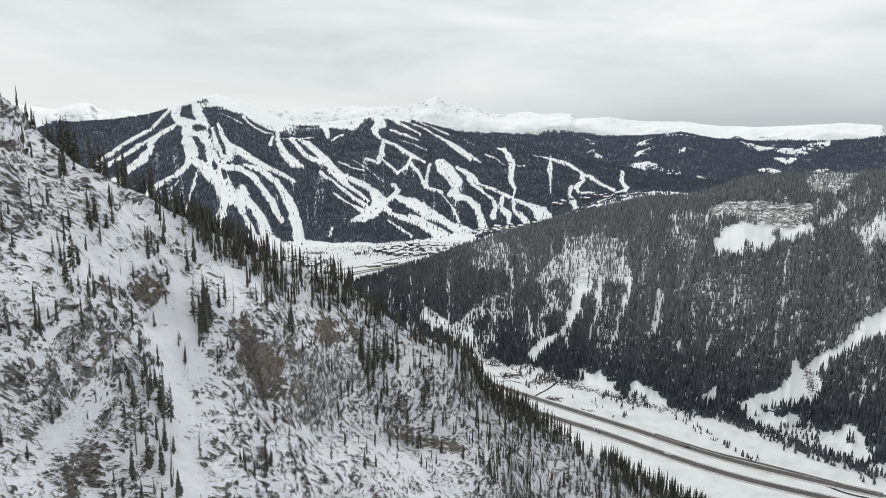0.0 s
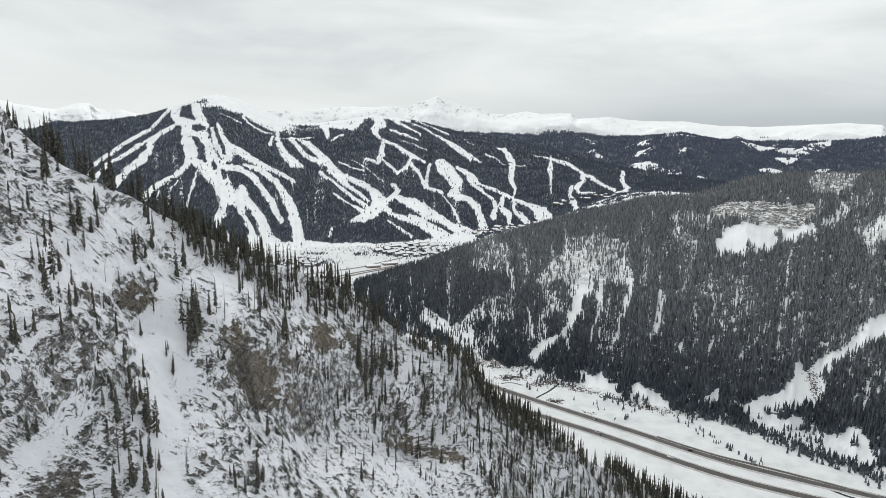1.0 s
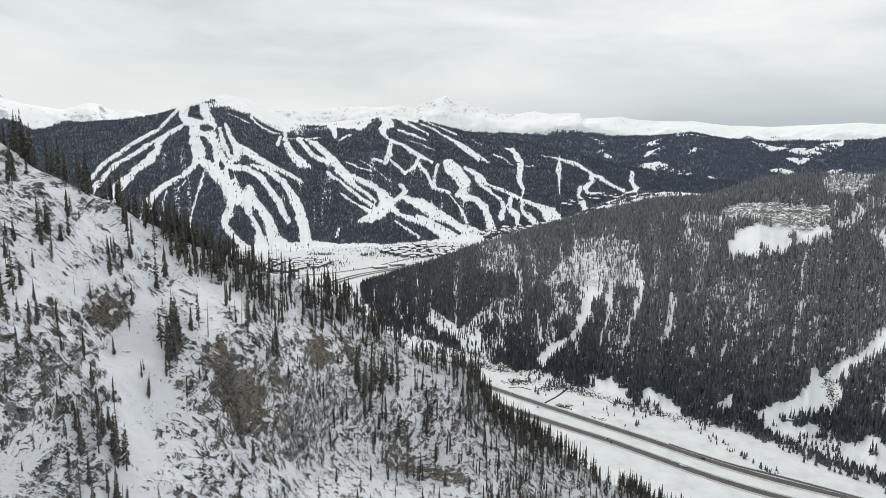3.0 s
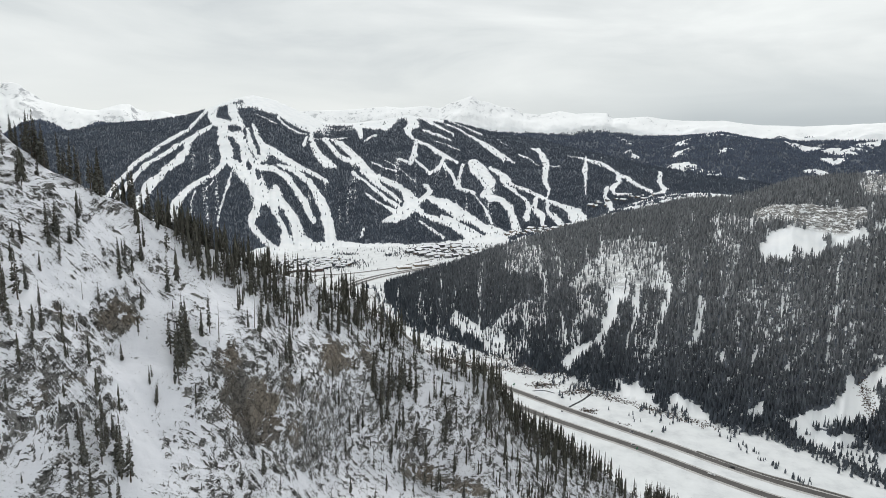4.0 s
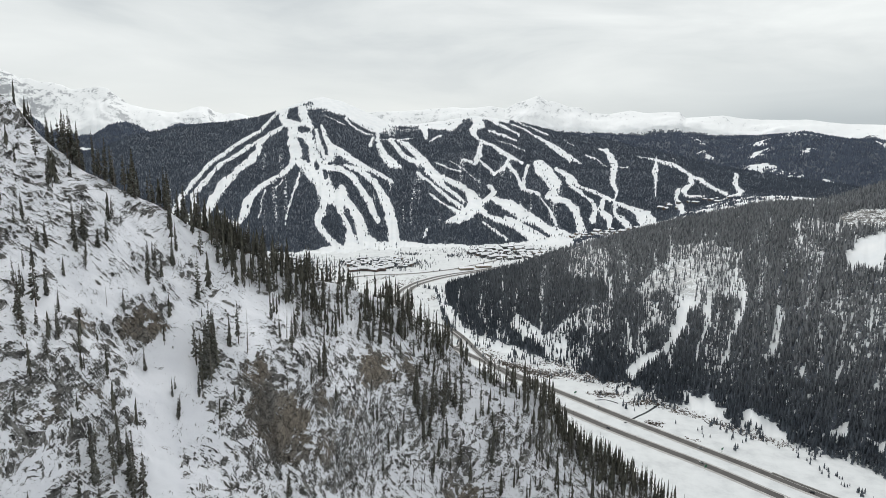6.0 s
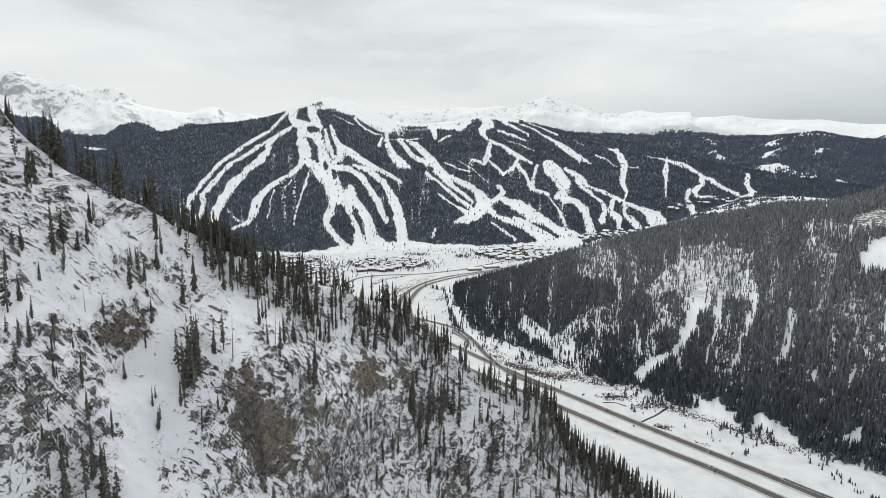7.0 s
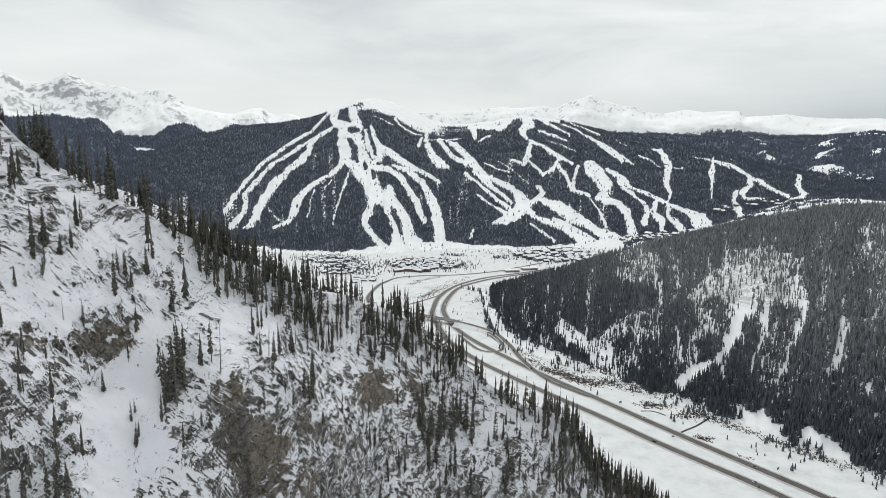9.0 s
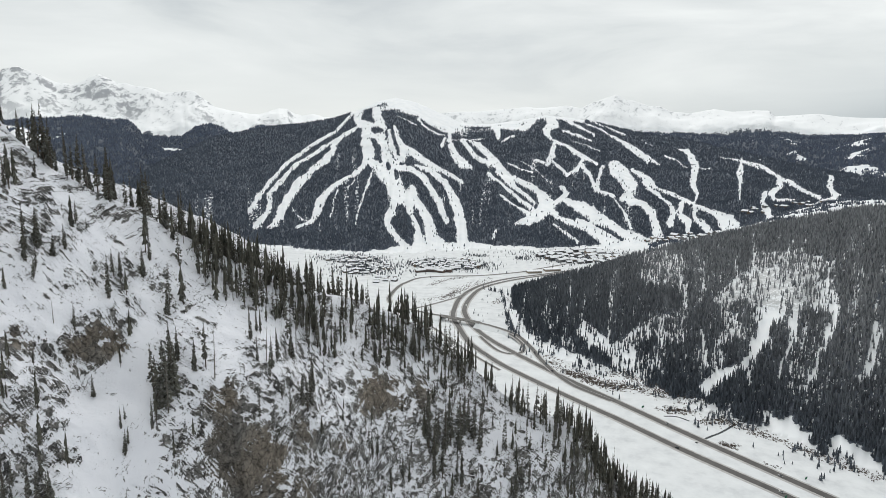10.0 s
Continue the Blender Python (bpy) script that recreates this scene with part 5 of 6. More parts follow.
grove((-35.2, -73.5, 8.1), (-45.5, -65.4, 5.6), (-27.0, -63.8, 4.8), (-38.3, -57.9, 9.1), (-36.1, -58.3, 7.7), (-45.5, -59.8, 3.4), (-44.4, -58.2, 5.5), (-31.6, -57.5, 5.2), (-14.0, -59.6, 7.8), (-16.3, -53.0, 6.9), (-29.4, -75.9, 4.6), (-25.5, -62.4, 2.4))  # upper
grove((-29.0, -93.3, 3.1), (-28.5, -92.2, 2.9), (-26.5, -88.0, 4.6), (-26.0, -87.0, 4.0), (-25.5, -86.0, 5.1), (-25.0, -85.0, 6.6), (-25.0, -85.0, 6.1), (-24.0, -82.7, 8.0), (-23.5, -81.5, 7.0), (-23.5, -81.5, 6.6), (-23.0, -80.3, 5.8), (-22.5, -79.2, 3.8), (-22.0, -78.0, 6.9), (-21.5, -77.0, 4.8), (-21.0, -76.0, 4.9), (-20.5, -75.0, 6.9), (-20.0, -74.0, 6.3), (-19.5, -73.0, 6.4), (-19.0, -72.0, 5.5), (-17.0, -70.3, 7.6), (-16.5, -69.9, 7.0), (-15.5, -69.1, 4.6), (-14.0, -67.8, 4.3), (-12.5, -66.4, 3.3), (-11.5, -65.2, 7.0), (-11.0, -64.6, 6.4), (-8.0, -61.0, 5.9), (-5.0, -58.0, 6.7), (-4.5, -57.5, 5.8))  # skyline
grove((-56.0, -17.5, 6.3), (-57.0, -13.9, 7.5), (-55.0, -12.1, 8.8), (-53.0, -14.4, 7.7), (-53.0, -8.4, 12.8), (-53.0, -10.4, 8.9), (-52.0, -7.0, 9.6), (-60.0, -12.0, 4.3), (-58.0, -17.2, 4.9), (-62.0, -4.6, 12.0), (-59.0, -7.6, 7.4), (-62.0, -0.6, 10.2), (-66.0, -0.7, 8.2), (-57.0, -4.9, 6.2), (-57.0, -1.9, 8.7), (-59.0, 2.4, 9.8), (-56.0, -0.5, 5.0), (-61.0, 2.2, 8.5), (-62.0, 5.4, 5.4), (-62.0, 7.4, 6.0), (-60.0, 4.0, 4.9), (-66.0, 4.3, 3.5), (-66.0, 6.3, 4.0), (-70.0, 1.2, 4.5), (-68.0, 3.7, 4.6), (-36.0, -21.0, 4.3), (-37.0, -16.4, 5.0), (-82.0, -15.2, 3.6), (-73.0, -18.2, 5.6), (-71.0, -18.6, 4.5))
grove((-81.0, -23.4, 4.1), (-74.0, -36.0, 4.9), (-72.0, -36.4, 2.8), (-58.0, -43.2, 8.6), (-53.0, -46.4, 10.2), (-54.0, -48.8, 6.4), (-50.0, -48.2, 5.2), (-51.0, -54.6, 3.9), (-54.0, -51.8, 5.1), (-59.0, -39.6, 4.9), (-56.0, -41.5, 3.7), (-50.0, -44.2, 4.6), (-39.0, -43.1, 4.9), (-36.0, -41.0, 5.0), (-24.0, -49.7, 6.2), (-28.0, -63.0, 4.5), (-39.0, -56.1, 5.6), (-48.0, -64.5, 4.0), (-51.0, -64.6, 3.9), (-34.0, -56.4, 4.4), (-38.0, -53.8, 5.0), (-39.0, -52.1, 4.2), (-36.0, -73.0, 5.8), (-19.0, -50.0, 6.3), (-26.0, -26.0, 12.1), (-30.0, -21.7, 10.3), (-26.0, -24.0, 6.0), (-20.0, -26.0, 9.3), (-22.0, -26.0, 6.9), (-40.0, 16.5, 6.9))
grove((-44.0, 15.0, 4.7), (-38.0, 16.2, 4.9), (-9.0, -10.2, 4.9), (-4.0, -9.0, 6.8), (-25.0, -51.0, 5.7), (-23.0, -52.3, 4.4), (-28.0, -46.0, 8.9), (-19.0, -40.0, 5.2), (-29.0, -22.3, 12.1), (-29.0, -25.3, 9.6), (-29.0, -20.3, 10.8), (-27.0, -23.0, 12.8), (-23.0, -29.3, 7.2), (-25.0, -27.0, 6.5), (-26.0, -28.0, 5.4), (-20.0, -23.0, 10.5), (-32.0, -18.8, 6.0), (-35.0, -22.2, 2.9), (-36.0, -18.0, 3.5), (-37.0, -28.4, 4.6), (-10.0, -22.4, 5.9), (-8.0, -28.0, 7.3), (-4.0, -29.0, 6.3), (-8.0, -22.0, 8.4), (-8.0, -20.0, 7.2), (-5.0, -21.0, 7.3), (2.0, -21.0, 6.7), (-5.0, -10.0, 7.5), (-2.0, -9.0, 8.9), (1.0, -12.0, 8.8))
grove((10.0, -14.9, 4.7), (29.0, -10.0, 8.5), (29.0, -12.0, 6.0), (31.0, -8.0, 8.3), (14.0, 6.1, 6.1), (15.0, 7.9, 7.2), (17.0, 8.3, 7.4), (20.0, 7.1, 5.0), (25.0, -13.1, 5.9), (33.0, 14.0, 13.5), (34.0, 17.5, 14.3), (36.0, 16.5, 12.2), (35.0, 23.0, 12.1), (38.0, 17.7, 13.8), (33.0, 22.0, 9.0), (40.0, 17.1, 13.9), (38.0, 26.7, 10.7), (42.0, 19.5, 15.6), (45.0, 16.6, 12.6), (47.0, 17.0, 11.2), (47.0, 20.0, 12.7), (39.0, 27.4, 10.8), (46.0, 23.3, 14.2), (36.0, 8.5, 9.1), (53.0, 16.0, 9.8), (-53.0, -17.4, 4.3), (-51.0, -15.6, 5.0), (-55.0, -18.1, 2.6), (23.0, 9.8, 4.3), (28.0, 12.5, 4.4))
grove((24.0, 16.3, 5.8), (20.0, 16.1, 5.7))

# the rest of the trees of the mountainside, thick along the crest and on the lower flank
rng = np.random.default_rng(71)
cand_u, cand_s = rng.uniform(-95, 175, 40000), rng.uniform(-30, 190, 40000)
cp, c_rocky, c_chute, c_bare = face_point(cand_u, cand_s)[:4]
cw = np.interp(cand_u, CREST_U, CREST_W) + cand_s
thick = 0.006 + 0.018 * smooth((cand_s - 8) / 6)
thick += 0.62 * smooth((cand_u + 14) / 14) * smooth((24 - cand_s) / 14) * smooth((cand_s + 28) / 8)
thick += 0.16 * smooth((9 - np.abs(cand_s + 10)) / 6) * (cand_u > -34) * (cand_u <= 6)
thick += 0.13 * smooth((cand_u - 30) / 14) * smooth((cand_s - 5) / 10)
thick += 0.04 * smooth((cand_u - 8) / 12) * smooth((cand_s - 20) / 15) * (cand_u < 40)
thick += 0.02 * smooth((-44 - cand_u) / 6) * smooth((cand_s - 25) / 10)
thick *= (1 - c_chute) * (cand_u < 150) * (1 - 0.6 * smooth((cand_s - 110) / 40)) * (1 - 0.85 * np.clip(c_bare * 1.5, 0, 1)) * np.clip(0.75 + 0.9 * fbm(cand_u / 13, cw / 13, 2, 72), 0.05, 1.5)
single, crowd = [], []
for i in np.nonzero(rng.uniform(0, 1, len(cand_u)) < thick)[0]:
    h = rng.uniform(5.5, 10.5) if cand_s[i] < 12 else rng.uniform(3.5, 9.0) if cand_s[i] < 30 or cand_u[i] > 30 else rng.uniform(2.0, 7.0)
    (single if len(single) < 210 else crowd).append((cp[i], h))
for p, h in single:
    plant(p - np.array((0, 0, 0.25)), h)


def joined_trees(name, label, trees, seed):
    """Many conifers of the same build in one mesh."""
    rng = np.random.default_rng(seed)
    shapes = [crown_mesh("crowd_crown", 60 + i, 10.0, 1.25, 0.14, 0.75, 2.6) for i in range(4)] + [skirt_mesh("crowd_crown", 40 + i, 10.0, sp, bare) for i, (sp, bare) in enumerate(((1.35, 0.06), (1.0, 0.1), (1.15, 0.16), (1.05, 0.28), (0.95, 0.12), (1.2, 0.1), (1.0, 0.36)))]
    sticks = [tri_mesh("crowd_trunk", [(0.2, 0, -0.8), (-0.1, 0.17, -0.8), (0, 0, 9.6), (-0.1, 0.17, -0.8), (-0.1, -0.17, -0.8), (0, 0, 9.6), (-0.1, -0.17, -0.8), (0.2, 0, -0.8), (0, 0, 9.6)], bark)]
    heaps = {"crown": [], "trunk": []}
    for p, h in trees:
        a, sz = rng.uniform(0, 6.28), h / 10.0
        wide = sz ** 0.85 * rng.uniform(0.52, 0.85)
        rot = np.array(((math.cos(a) * wide, -math.sin(a) * wide, 0), (math.sin(a) * wide, math.cos(a) * wide, 0), (0, 0, sz)))
        for key, me in (("crown", shapes[int(rng.integers(len(shapes)))]), ("trunk", sticks[0])):
            co = np.empty(len(me.vertices) * 3, np.float32)
            me.vertices.foreach_get("co", co)
            heaps[key].append(co.reshape(-1, 3) @ rot.T + np.asarray(p))
    made = None
    for key, mat in (("crown", needles_near), ("trunk", bark)):
        v = np.concatenate(heaps[key])
        ob = new(name if made is None else "trunks", fast_mesh(name, v, np.arange(len(v)).reshape(-1, 3), mat, smooth_shade=False))
        if made is None:
            made = tagged(ob, label, "trees", kind="stuff")
        else:
            ob.parent = made
            tagged(ob, kind="stuff")
    return made


if crowd:
    joined_trees("mountainside_trees", "dark spruces crowded along the crest and lower flank", [(p - np.array((0, 0, 0.25)), h) for p, h in crowd], 73)

# ---------------------------------------------------------------- trees and brush of the valley floor
TREELINE = np.array([(331, 730), (353, 709), (369, 687), (387, 647), (418, 617), (441, 574)], float)
BROOKSIDE = np.array([(281, 736), (297, 688), (317, 644), (329, 606)], float)


def along(line, n, spread_, rng):
    k = rng.uniform(0, len(line) - 1, n)
    i = np.minimum(k.astype(int), len(line) - 2)
    p = line[i] + (line[i + 1] - line[i]) * (k - i)[:, None]
    return p + rng.normal(0, spread_, (n, 2))


rng = np.random.default_rng(81)
valley = [(q, h) for q, h in zip(along(TREELINE, 420, 7, rng), rng.uniform(5, 10.5, 420))]
valley += [(q, h) for q, h in zip(along(BROOKSIDE, 48, 4, rng), rng.uniform(3, 7, 48))]
valley += [(q, h) for q, h in zip(along(np.array(((96, 906), (117, 898), (143, 881), (171, 849), (188, 844)), float), 70, 4, rng), rng.uniform(4, 8, 70))]
for edge_u, edge_d in zip(rng.uniform(-8.5, 33, 900), rng.exponential(22, 900)):
    foot = np.interp(edge_u, WOOD_FOOT[:, 0], WOOD_FOOT[:, 1])
    d = foot - edge_d + 6
    x, y = d * math.sin(radians(edge_u)), d * math.cos(radians(edge_u))
    if 18 < edge_u < 31 and edge_d > 30:
        continue
    if edge_u < -5 and edge_d > 70:
        continue
    clump = fbm(np.array([x / 25]), np.array([y / 25]), 2, 83)[0]
    if clump > 0.05 and edge_d < 90:
        valley.append(((x, y), rng.uniform(4, 10)))
for _ in range(60):
    x, y = rng.uniform(-260, -150), rng.uniform(1080, 1420)
    if np.min(np.hypot(north_line[:, 0] - x, north_line[:, 1] - y)) > 14 and np.min(np.hypot(ramp_line[:, 0] - x, ramp_line[:, 1] - y)) > 9:
        valley.append(((x, y), rng.uniform(3, 7)))
spots = np.array([(float(q[0]), float(q[1]), 0.0) for q, h in valley])
spots[:, 2] = ground(spots[:, 0], spots[:, 1])[0]
heights = np.array([h for q, h in valley])
tagged(cones("valley_trees", spots, heights, heights * 0.2, needles_mid, 6, 4, 9), "scattered young conifers on the snowy valley floor", "trees", kind="stuff")


def tufts(name, label, centres, rng, size, mat):
    """Low bare brush: bundles of thin upright twigs."""
    tris = []
    for x, y, z in centres:
        for _ in range(6):
            a, r, h = rng.uniform(0, 6.28), rng.uniform(0, size), rng.uniform(0.5, 1.0) * size * 1.1
            px, py = x + r * math.cos(a), y + r * math.sin(a)
            b = rng.uniform(0, 6.28)
            w = size * 0.28
            lean = rng.uniform(-0.4, 0.4, 2) * h
            tris.append(((px - w * math.cos(b), py - w * math.sin(b), z - 0.1), (px + w * math.cos(b), py + w * math.sin(b), z - 0.1), (px + lean[0], py + lean[1], z + h)))
    ob = new(name, tri_mesh(name, tris, mat))
    return tagged(ob, label, "brush", kind="stuff")


WILLOWS = (((-36, 953), (7, 921), (49, 922), (89, 908), (130, 880)), ((84, 853), (115, 857)), ((126, 829), (157, 843), (187, 813)), ((135, 772), (152, 771)), ((171, 734), (183, 731)), ((187, 813), (240, 770), (285, 735)), ((-84, 1020), (-47, 953), (-22, 941), (2, 921), (32, 908)), ((16, 968), (48, 949), (100, 905)), ((-346, 1334), (-337, 1394), (-311, 1449), (-295, 1499)), ((-405, 1464), (-399, 1515), (-359, 1587)), ((-230, 1330), (-215, 1370)), ((476, 790), (462, 742), (452, 700), (452, 668)))
spots = np.concatenate([along(np.array(line, float), n, sp, rng) for line, n, sp in zip(WILLOWS, (820, 190, 320, 110, 70, 260, 620, 260, 300, 160, 60, 420), (9, 6, 6, 4, 3, 5, 7, 5, 8, 6, 6, 4))])
spots = np.concatenate([spots, along(np.array(((-420, 1270), (-330, 1360), (-340, 1450), (-280, 1590)), float), 260, 9, rng)])
off = np.min(np.hypot(north_line[None, :, 0] - spots[:, 0, None], north_line[None, :, 1] - spots[:, 1, None]), 1) > 10
off &= np.min(np.hypot(south_line[None, :, 0] - spots[:, 0, None], south_line[None, :, 1] - spots[:, 1, None]), 1) > 10
spots = spots[off]
tufts("willow_brush", "leafless brown willow brush in the snow", np.column_stack([spots, ground(spots[:, 0], spots[:, 1])[0]]), rng, 1.5, twigs)

for pts, w in ((((112, 768), (130, 790), (144, 806), (163, 834)), 3.0), (((82, 833), (97, 836), (111, 827)), 2.5), (((366, 577), (374, 563), (386, 549), (402, 540)), 3.5)):
    line = spline(pts, 4)
    line[:, 2] = ground(line[:, 0], line[:, 1])[0] + 0.12
    v, fc = ribbon(line, [(w / 2, 0), (-w / 2, 0)])
    tagged(new("creek", fast_mesh("creek", v, fc[:, ::-1], creek)), "dark open water of a small creek between snowy banks", "creek", kind="structure")


# ---------------------------------------------------------------- the village
wall_paints = [plain("timber_wall", (0.17, 0.13, 0.105), 0.85, 0.2, 2), plain("grey_wall", (0.24, 0.24, 0.24), 0.85, 0.2, 2), plain("tan_wall", (0.30, 0.25, 0.20), 0.85, 0.2, 2), plain("dark_wall", (0.11, 0.105, 0.105), 0.85, 0.2, 2)]
red_wall = plain("brick_red_wall", (0.15, 0.105, 0.092), 0.85, 0.2, 2)
glass, t, b = material("window_glass", 0.08)
b.inputs["Base Color"].default_value = (0.03, 0.035, 0.04, 1)
build_rng = random.Random(31)


def house(name, label, x, y, w, d, h, turn_, paint, pitched=True, rows=2):
    """A building: walls, an overhanging snowy roof and rows of windows."""
    z = float(ground(np.array([x]), np.array([y]))[0][0])
    ob = new(name)
    ob.matrix_world = pose(x, y, z - 0.3, 0, 0, turn_)
    bm = bmesh.new()
    box(bm, -w / 2, -d / 2, 0, w / 2, d / 2, h)
    if pitched:
        for sx in (-w / 2, w / 2):
            bm.faces.new([bm.verts.new(q) for q in ((sx, -d / 2, h), (sx, d / 2, h), (sx, 0, h + d * 0.26))])
    part("wall", bm, paint, ob)
    bm = bmesh.new()
    o = 1.3
    if pitched:
        rise = (d / 2 + o) * 0.52
        top = h + d * 0.26
        prof = [(-d / 2 - o, top - rise - 0.05), (0, top), (d / 2 + o, top - rise - 0.05), (d / 2 + o, top - rise + 0.75), (0, top + 0.8), (-d / 2 - o, top - rise + 0.75)]
    else:
        prof = [(-d / 2 - 0.3, h), (d / 2 + 0.3, h), (d / 2 + 0.3, h + 0.9), (-d / 2 - 0.3, h + 0.9)]
    ends = [[bm.verts.new((sx, py, pz)) for py, pz in prof] for sx in (-w / 2 - o, w / 2 + o)]
    n = len(prof)
    for i in range(n):
        bm.faces.new((ends[0][i], ends[0][(i + 1) % n], ends[1][(i + 1) % n], ends[1][i]))
    bm.faces.new(ends[0][::-1])
    bm.faces.new(ends[1])
    bmesh.ops.recalc_face_normals(bm, faces=bm.faces)
    part("roof", bm, snow_roof, ob, "snow-covered roof")
    floors = max(1, int(h / 3.2))
    for k in range(floors):
        for side in (-1, 1):
            bm = bmesh.new()
            box(bm, -w * 0.44, side * d / 2 - 0.06, k * 3.2 + 1.1, w * 0.44, side * d / 2 + 0.06, k * 3.2 + 2.3)
            part("window_band", bm, glass, ob, "band of dark windows")
    return tagged(ob, label, "building")


LABELS = ("brown timber lodge with a snow-covered roof", "grey apartment lodge with a snow-covered roof", "tan condominium with a snow-covered roof", "dark timber condominium with a snow-covered roof")


def quarter(centre, spread_, n, size, turn_, seed, group, height=(5, 9)):
    """A cluster of houses round a point, kept apart from one another."""
    rng = random.Random(seed)
    got = []
    for _ in range(n * 12):
        if len(got) >= n:
            break
        a, r = rng.uniform(0, 6.28), rng.uniform(0, 1) ** 0.5
        x, y = centre[0] + spread_[0] * r * math.cos(a), centre[1] + spread_[1] * r * math.sin(a)
        w = rng.uniform(*size)
        if any((x - q[0]) ** 2 + (y - q[1]) ** 2 < ((w + q[2]) * 0.56) ** 2 for q in got):
            continue
        if min(np.min(np.hypot(l[:, 0] - x, l[:, 1] - y)) for l in (north_line, south_line)) < w * 0.6 + 14:
            continue
        got.append((x, y, w))
        k = rng.randrange(4)
        ob = house("lodge" if w > 18 else "house", LABELS[k], x, y, w, w * rng.uniform(0.45, 0.7), rng.uniform(*height) * (1.3 if w > 22 else 1), turn_ + rng.choice((0, 0, 90, 15, -20)), wall_paints[k])
        ob["group"] = group


quarter((-445, 1735), (105, 85), 84, (8, 15), 20, 1, "village lodges", (4.5, 8))
quarter((-90, 1985), (120, 130), 66, (14, 30), 35, 2, "village lodges", (4.5, 8))
quarter((-735, 1735), (85, 60), 48, (8, 13), 30, 3, "village houses", (3.8, 6))
quarter((-640, 1610), (70, 80), 44, (8, 13), 50, 6, "village houses", (3.8, 6))
quarter((-535, 1490), (35, 40), 10, (10, 16), 10, 7, "village houses", (3, 5))
quarter((250, 2255), (150, 36), 22, (14, 26), 50, 4, "village lodges", (5, 8))
quarter((560, 2510), (150, 40), 14, (14, 24), 45, 5, "village lodges", (5, 8))
for x, y, w, d, h, a in ((-484, 1612, 26, 12, 6.5, 40), (-461, 1626, 28, 13, 8, 8), (-432, 1624, 26, 12, 6.5, -20), (-412, 1634, 18, 12, 9, 0)):
    house("red_lodge", "long dark red lodge with a snow-covered roof", x, y, w, d, h, a, red_wall)
for x, y, w, d in ((-193, 1697, 38, 22), (-150, 1738, 42, 22)):
    house("flat_store", "low tan store building with a flat snowy roof", x, y, w, d, 5.5, 25, wall_paints[2], False)
for x, y, w in ((-175, 2010, 36), (-140, 2035, 40), (-100, 2062, 40), (-62, 2090, 36)):
    house("terrace", "long terrace of lodges with white snowy roofs", x, y, w, 18, 11, 32, wall_paints[3], False)
# trees between the houses
rng = np.random.default_rng(91)
c = np.concatenate([rng.normal((-445, 1735), (60, 42), (1300, 2)), rng.normal((-90, 1985), (78, 72), (1100, 2)), rng.normal((-735, 1735), (48, 32), (800, 2)), rng.normal((-640, 1610), (40, 44), (800, 2)), rng.normal((250, 2255), (90, 22), (260, 2)), rng.normal((-330, 1990), (160, 40), (60, 2)), rng.normal((-395, 1905), (24, 10), (70, 2)), rng.normal((-250, 1900), (12, 16), (50, 2)), rng.normal((-560, 1560), (60, 30), (60, 2))])
near_road = np.minimum(np.min(np.hypot(north_line[None, :, 0] - c[:, 0, None], north_line[None, :, 1] - c[:, 1, None]), 1), np.min(np.hypot(south_line[None, :, 0] - c[:, 0, None], south_line[None, :, 1] - c[:, 1, None]), 1))
c = c[near_road > 12]
h = rng.uniform(3.5, 9, len(c))
tagged(cones("village_trees", np.column_stack([c, ground(c[:, 0], c[:, 1])[0]]), h, h * 0.22, needles_mid, 5, 2, 92), "dark conifers between the village houses", "trees", kind="stuff")

# ---------------------------------------------------------------- vehicles and signs on the highway
rubber = plain("rubber", (0.02, 0.02, 0.02), 0.9, 0.1, 1)
steel = plain("galvanised_steel", (0.35, 0.35, 0.36), 0.5, 0.1, 1, 0.6)
sign_green = plain("sign_green", (0.02, 0.12, 0.06), 0.5, 0.1, 1)
car_paints = {"white": plain("white_paint", (0.7, 0.7, 0.7), 0.35, 0.05), "dark": plain("dark_paint", (0.03, 0.03, 0.035), 0.3, 0.05), "silver": plain("silver_paint", (0.4, 0.4, 0.42), 0.35, 0.05), "red": plain("red_paint", (0.25, 0.03, 0.03), 0.35, 0.05)}


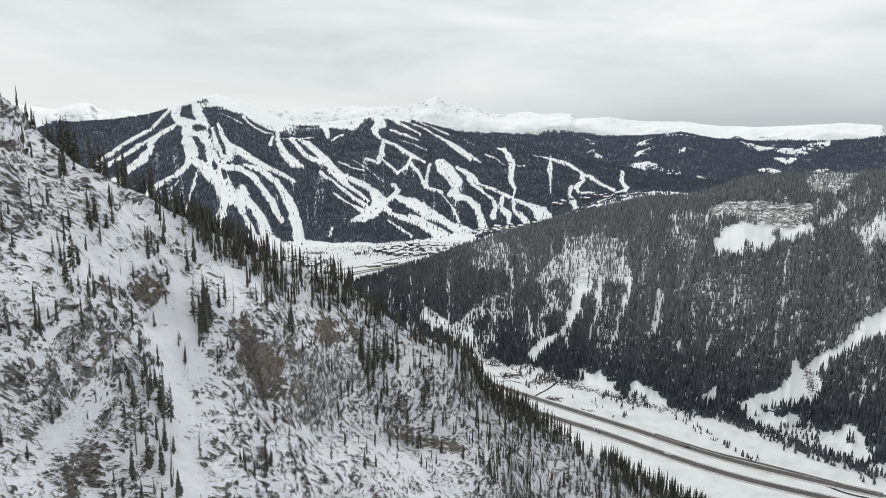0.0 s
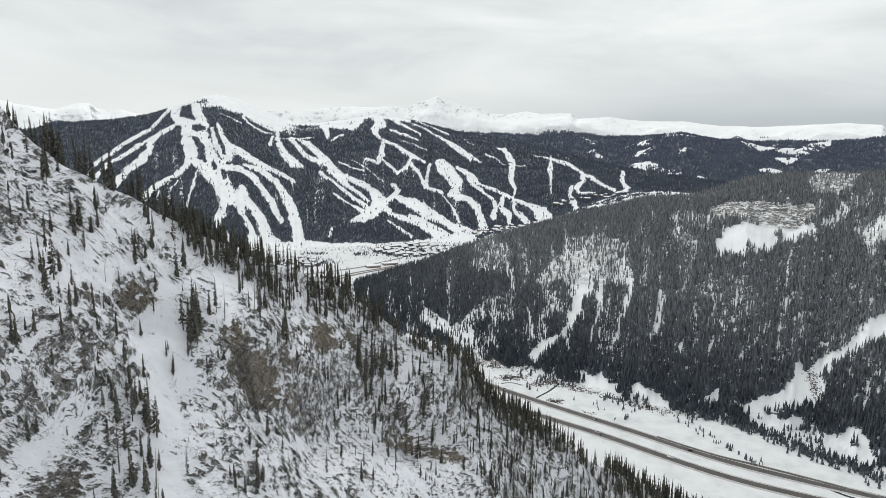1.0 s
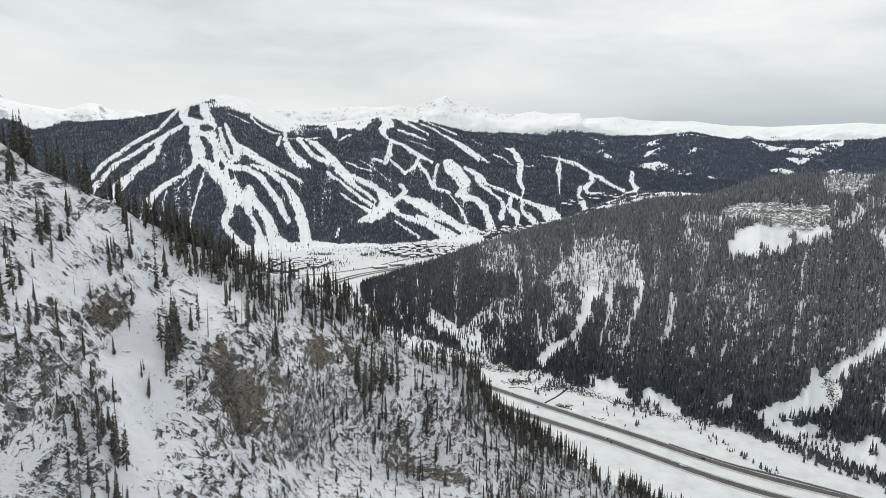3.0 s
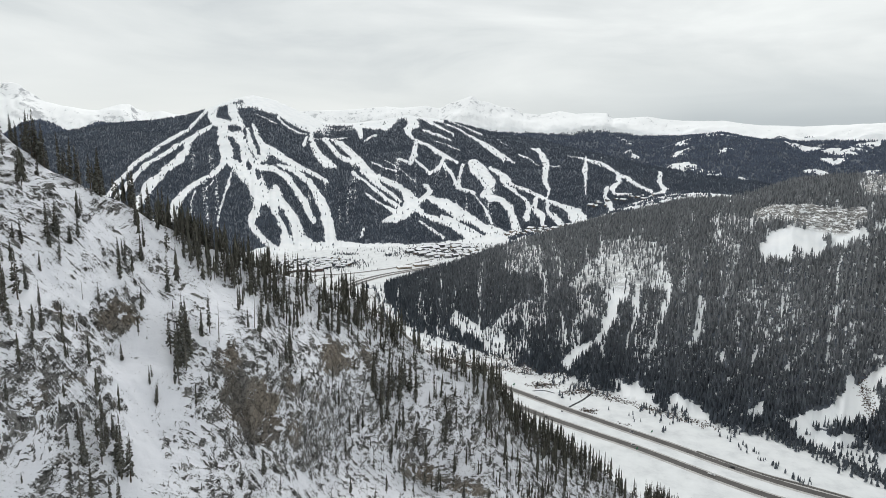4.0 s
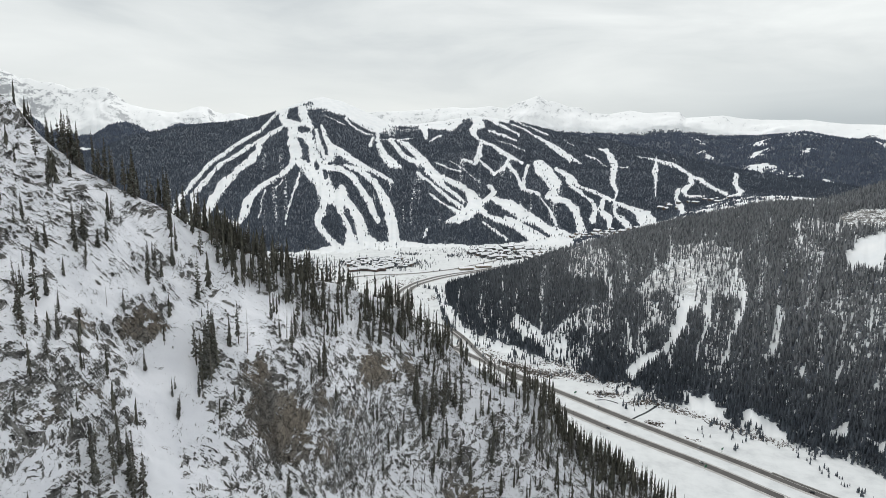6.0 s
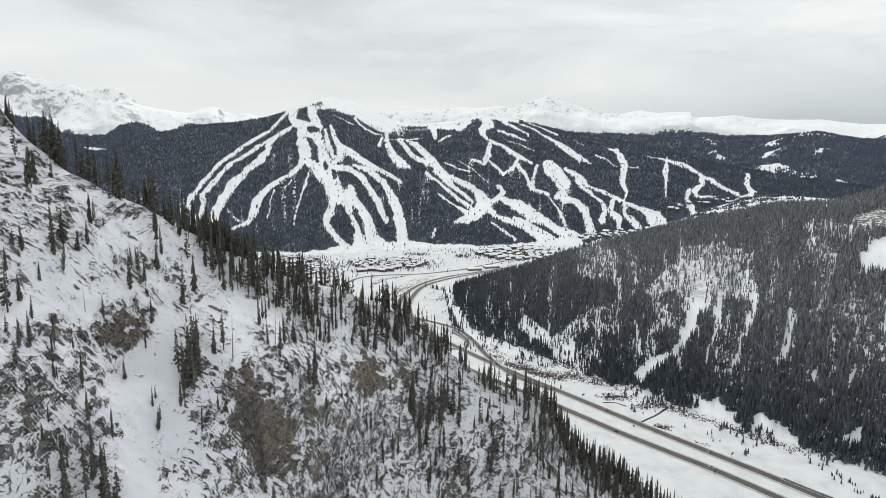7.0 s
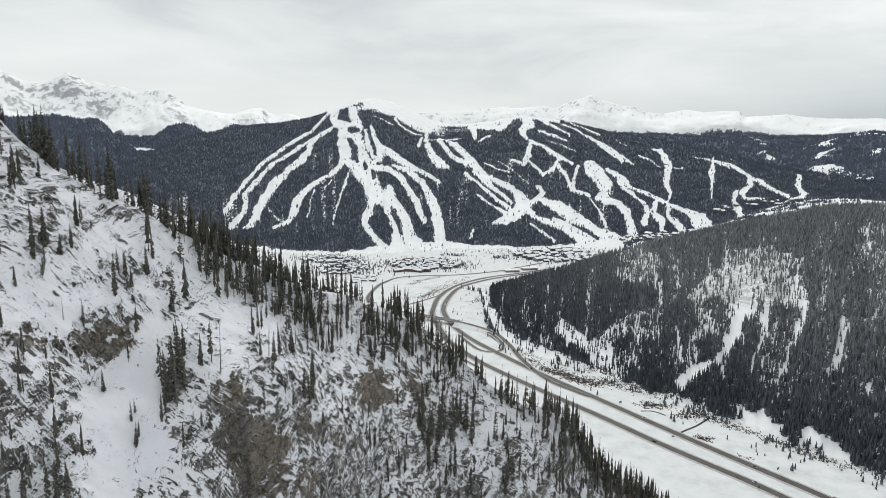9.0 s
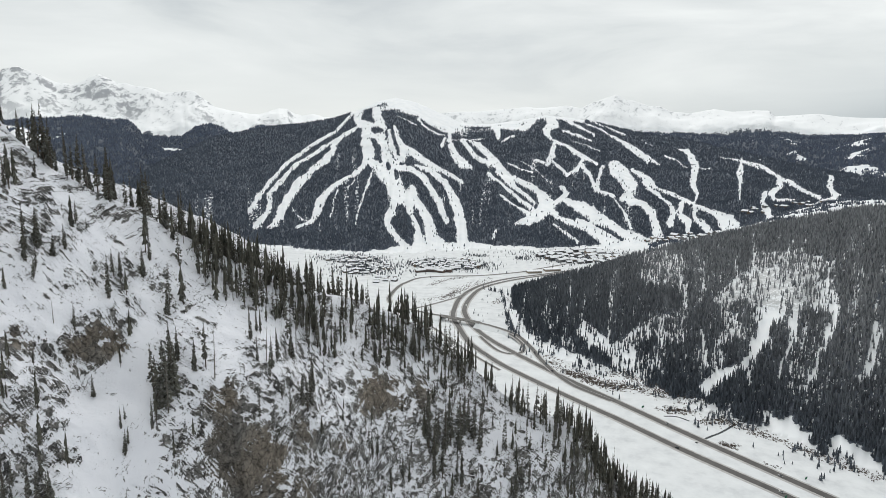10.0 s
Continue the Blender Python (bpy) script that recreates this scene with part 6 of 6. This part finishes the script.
def car(colour, where, heading, long=4.6, tall=1.5):
    ob = new("car" if tall < 2 else "truck")
    ob.matrix_world = pose(*where, 0, 0, heading)
    bm = bmesh.new()
    box(bm, -0.92, -long / 2, 0.35, 0.92, long / 2, 0.95)
    bmesh.ops.bevel(bm, geom=bm.edges[:], offset=0.12, segments=2, affect="EDGES")
    part("body", bm, car_paints[colour], ob)
    bm = bmesh.new()
    vs = box(bm, -0.82, -long * 0.42, 0.93, 0.82, long * (0.22 if tall < 2 else 0.05), tall)
    for v in vs:
        if v.co.z > 1.2:
            v.co.x *= 0.82
            v.co.y *= 0.86
    part("cabin", bm, glass if tall < 2 else car_paints["white"], ob)
    for sx in (-0.85, 0.85):
        for sy in (-long * 0.32, long * 0.32):
            bm = bmesh.new()
            bmesh.ops.create_cone(bm, segments=12, radius1=0.34, radius2=0.34, depth=0.24, cap_ends=True, matrix=pose(sx, sy, 0.34, 0, 90, 0))
            part("wheel", bm, rubber, ob)
    words = {"white": "white", "dark": "dark", "silver": "silver", "red": "dark red"}[colour]
    return tagged(ob, words + (" car driving on the wet highway" if tall < 2 else " box truck driving on the wet highway"), "car" if tall < 2 else "truck", "vehicles on the highway")


def on_line(line, k, side):
    i = int(k * (len(line) - 2))
    d = line[i + 1] - line[i]
    n = np.array((d[1], -d[0], 0)) / np.hypot(d[0], d[1])
    p = line[i] + n * side + np.array((0, 0, 0.1))
    return tuple(p), math.degrees(math.atan2(d[1], d[0])) - 90


for colour, line, k, side, tall in (("white", south_line, 0.17, 1.8, 1.5), ("silver", north_line, 0.18, -1.8, 1.5), ("dark", south_line, 0.24, -1.8, 1.5), ("white", north_line, 0.27, 1.8, 1.6), ("white", south_line, 0.115, 1.8, 2.9), ("dark", north_line, 0.40, 1.8, 1.5), ("silver", south_line, 0.46, -1.8, 1.5), ("white", north_line, 0.66, 1.8, 2.9), ("red", south_line, 0.70, 1.8, 1.5), ("dark", north_line, 0.11, -1.8, 1.5)):
    where, heading = on_line(line, k, side)
    car(colour, where, heading, 4.6 if tall < 2 else 7.5, tall)


def road_sign(where, heading):
    ob = new("road_sign")
    ob.matrix_world = pose(*where, 0, 0, heading)
    bm = bmesh.new()
    for dx in (-1.2, 1.2):
        bmesh.ops.create_cone(bm, segments=8, radius1=0.09, radius2=0.09, depth=5, matrix=Matrix.Translation((dx, 0, 2.4)))
    part("post", bm, steel, ob)
    bm = bmesh.new()
    box(bm, -2.2, -0.14, 3.2, 2.2, -0.08, 5.6)
    part("panel", bm, sign_green, ob)
    return tagged(ob, "green road sign on two steel posts", "road sign")


for line, k, side in ((south_line, 0.165, -9), (north_line, 0.17, 9), (north_line, 0.3, 9)):
    where, heading = on_line(line, k, side)
    road_sign((where[0], where[1], 0.0), heading)
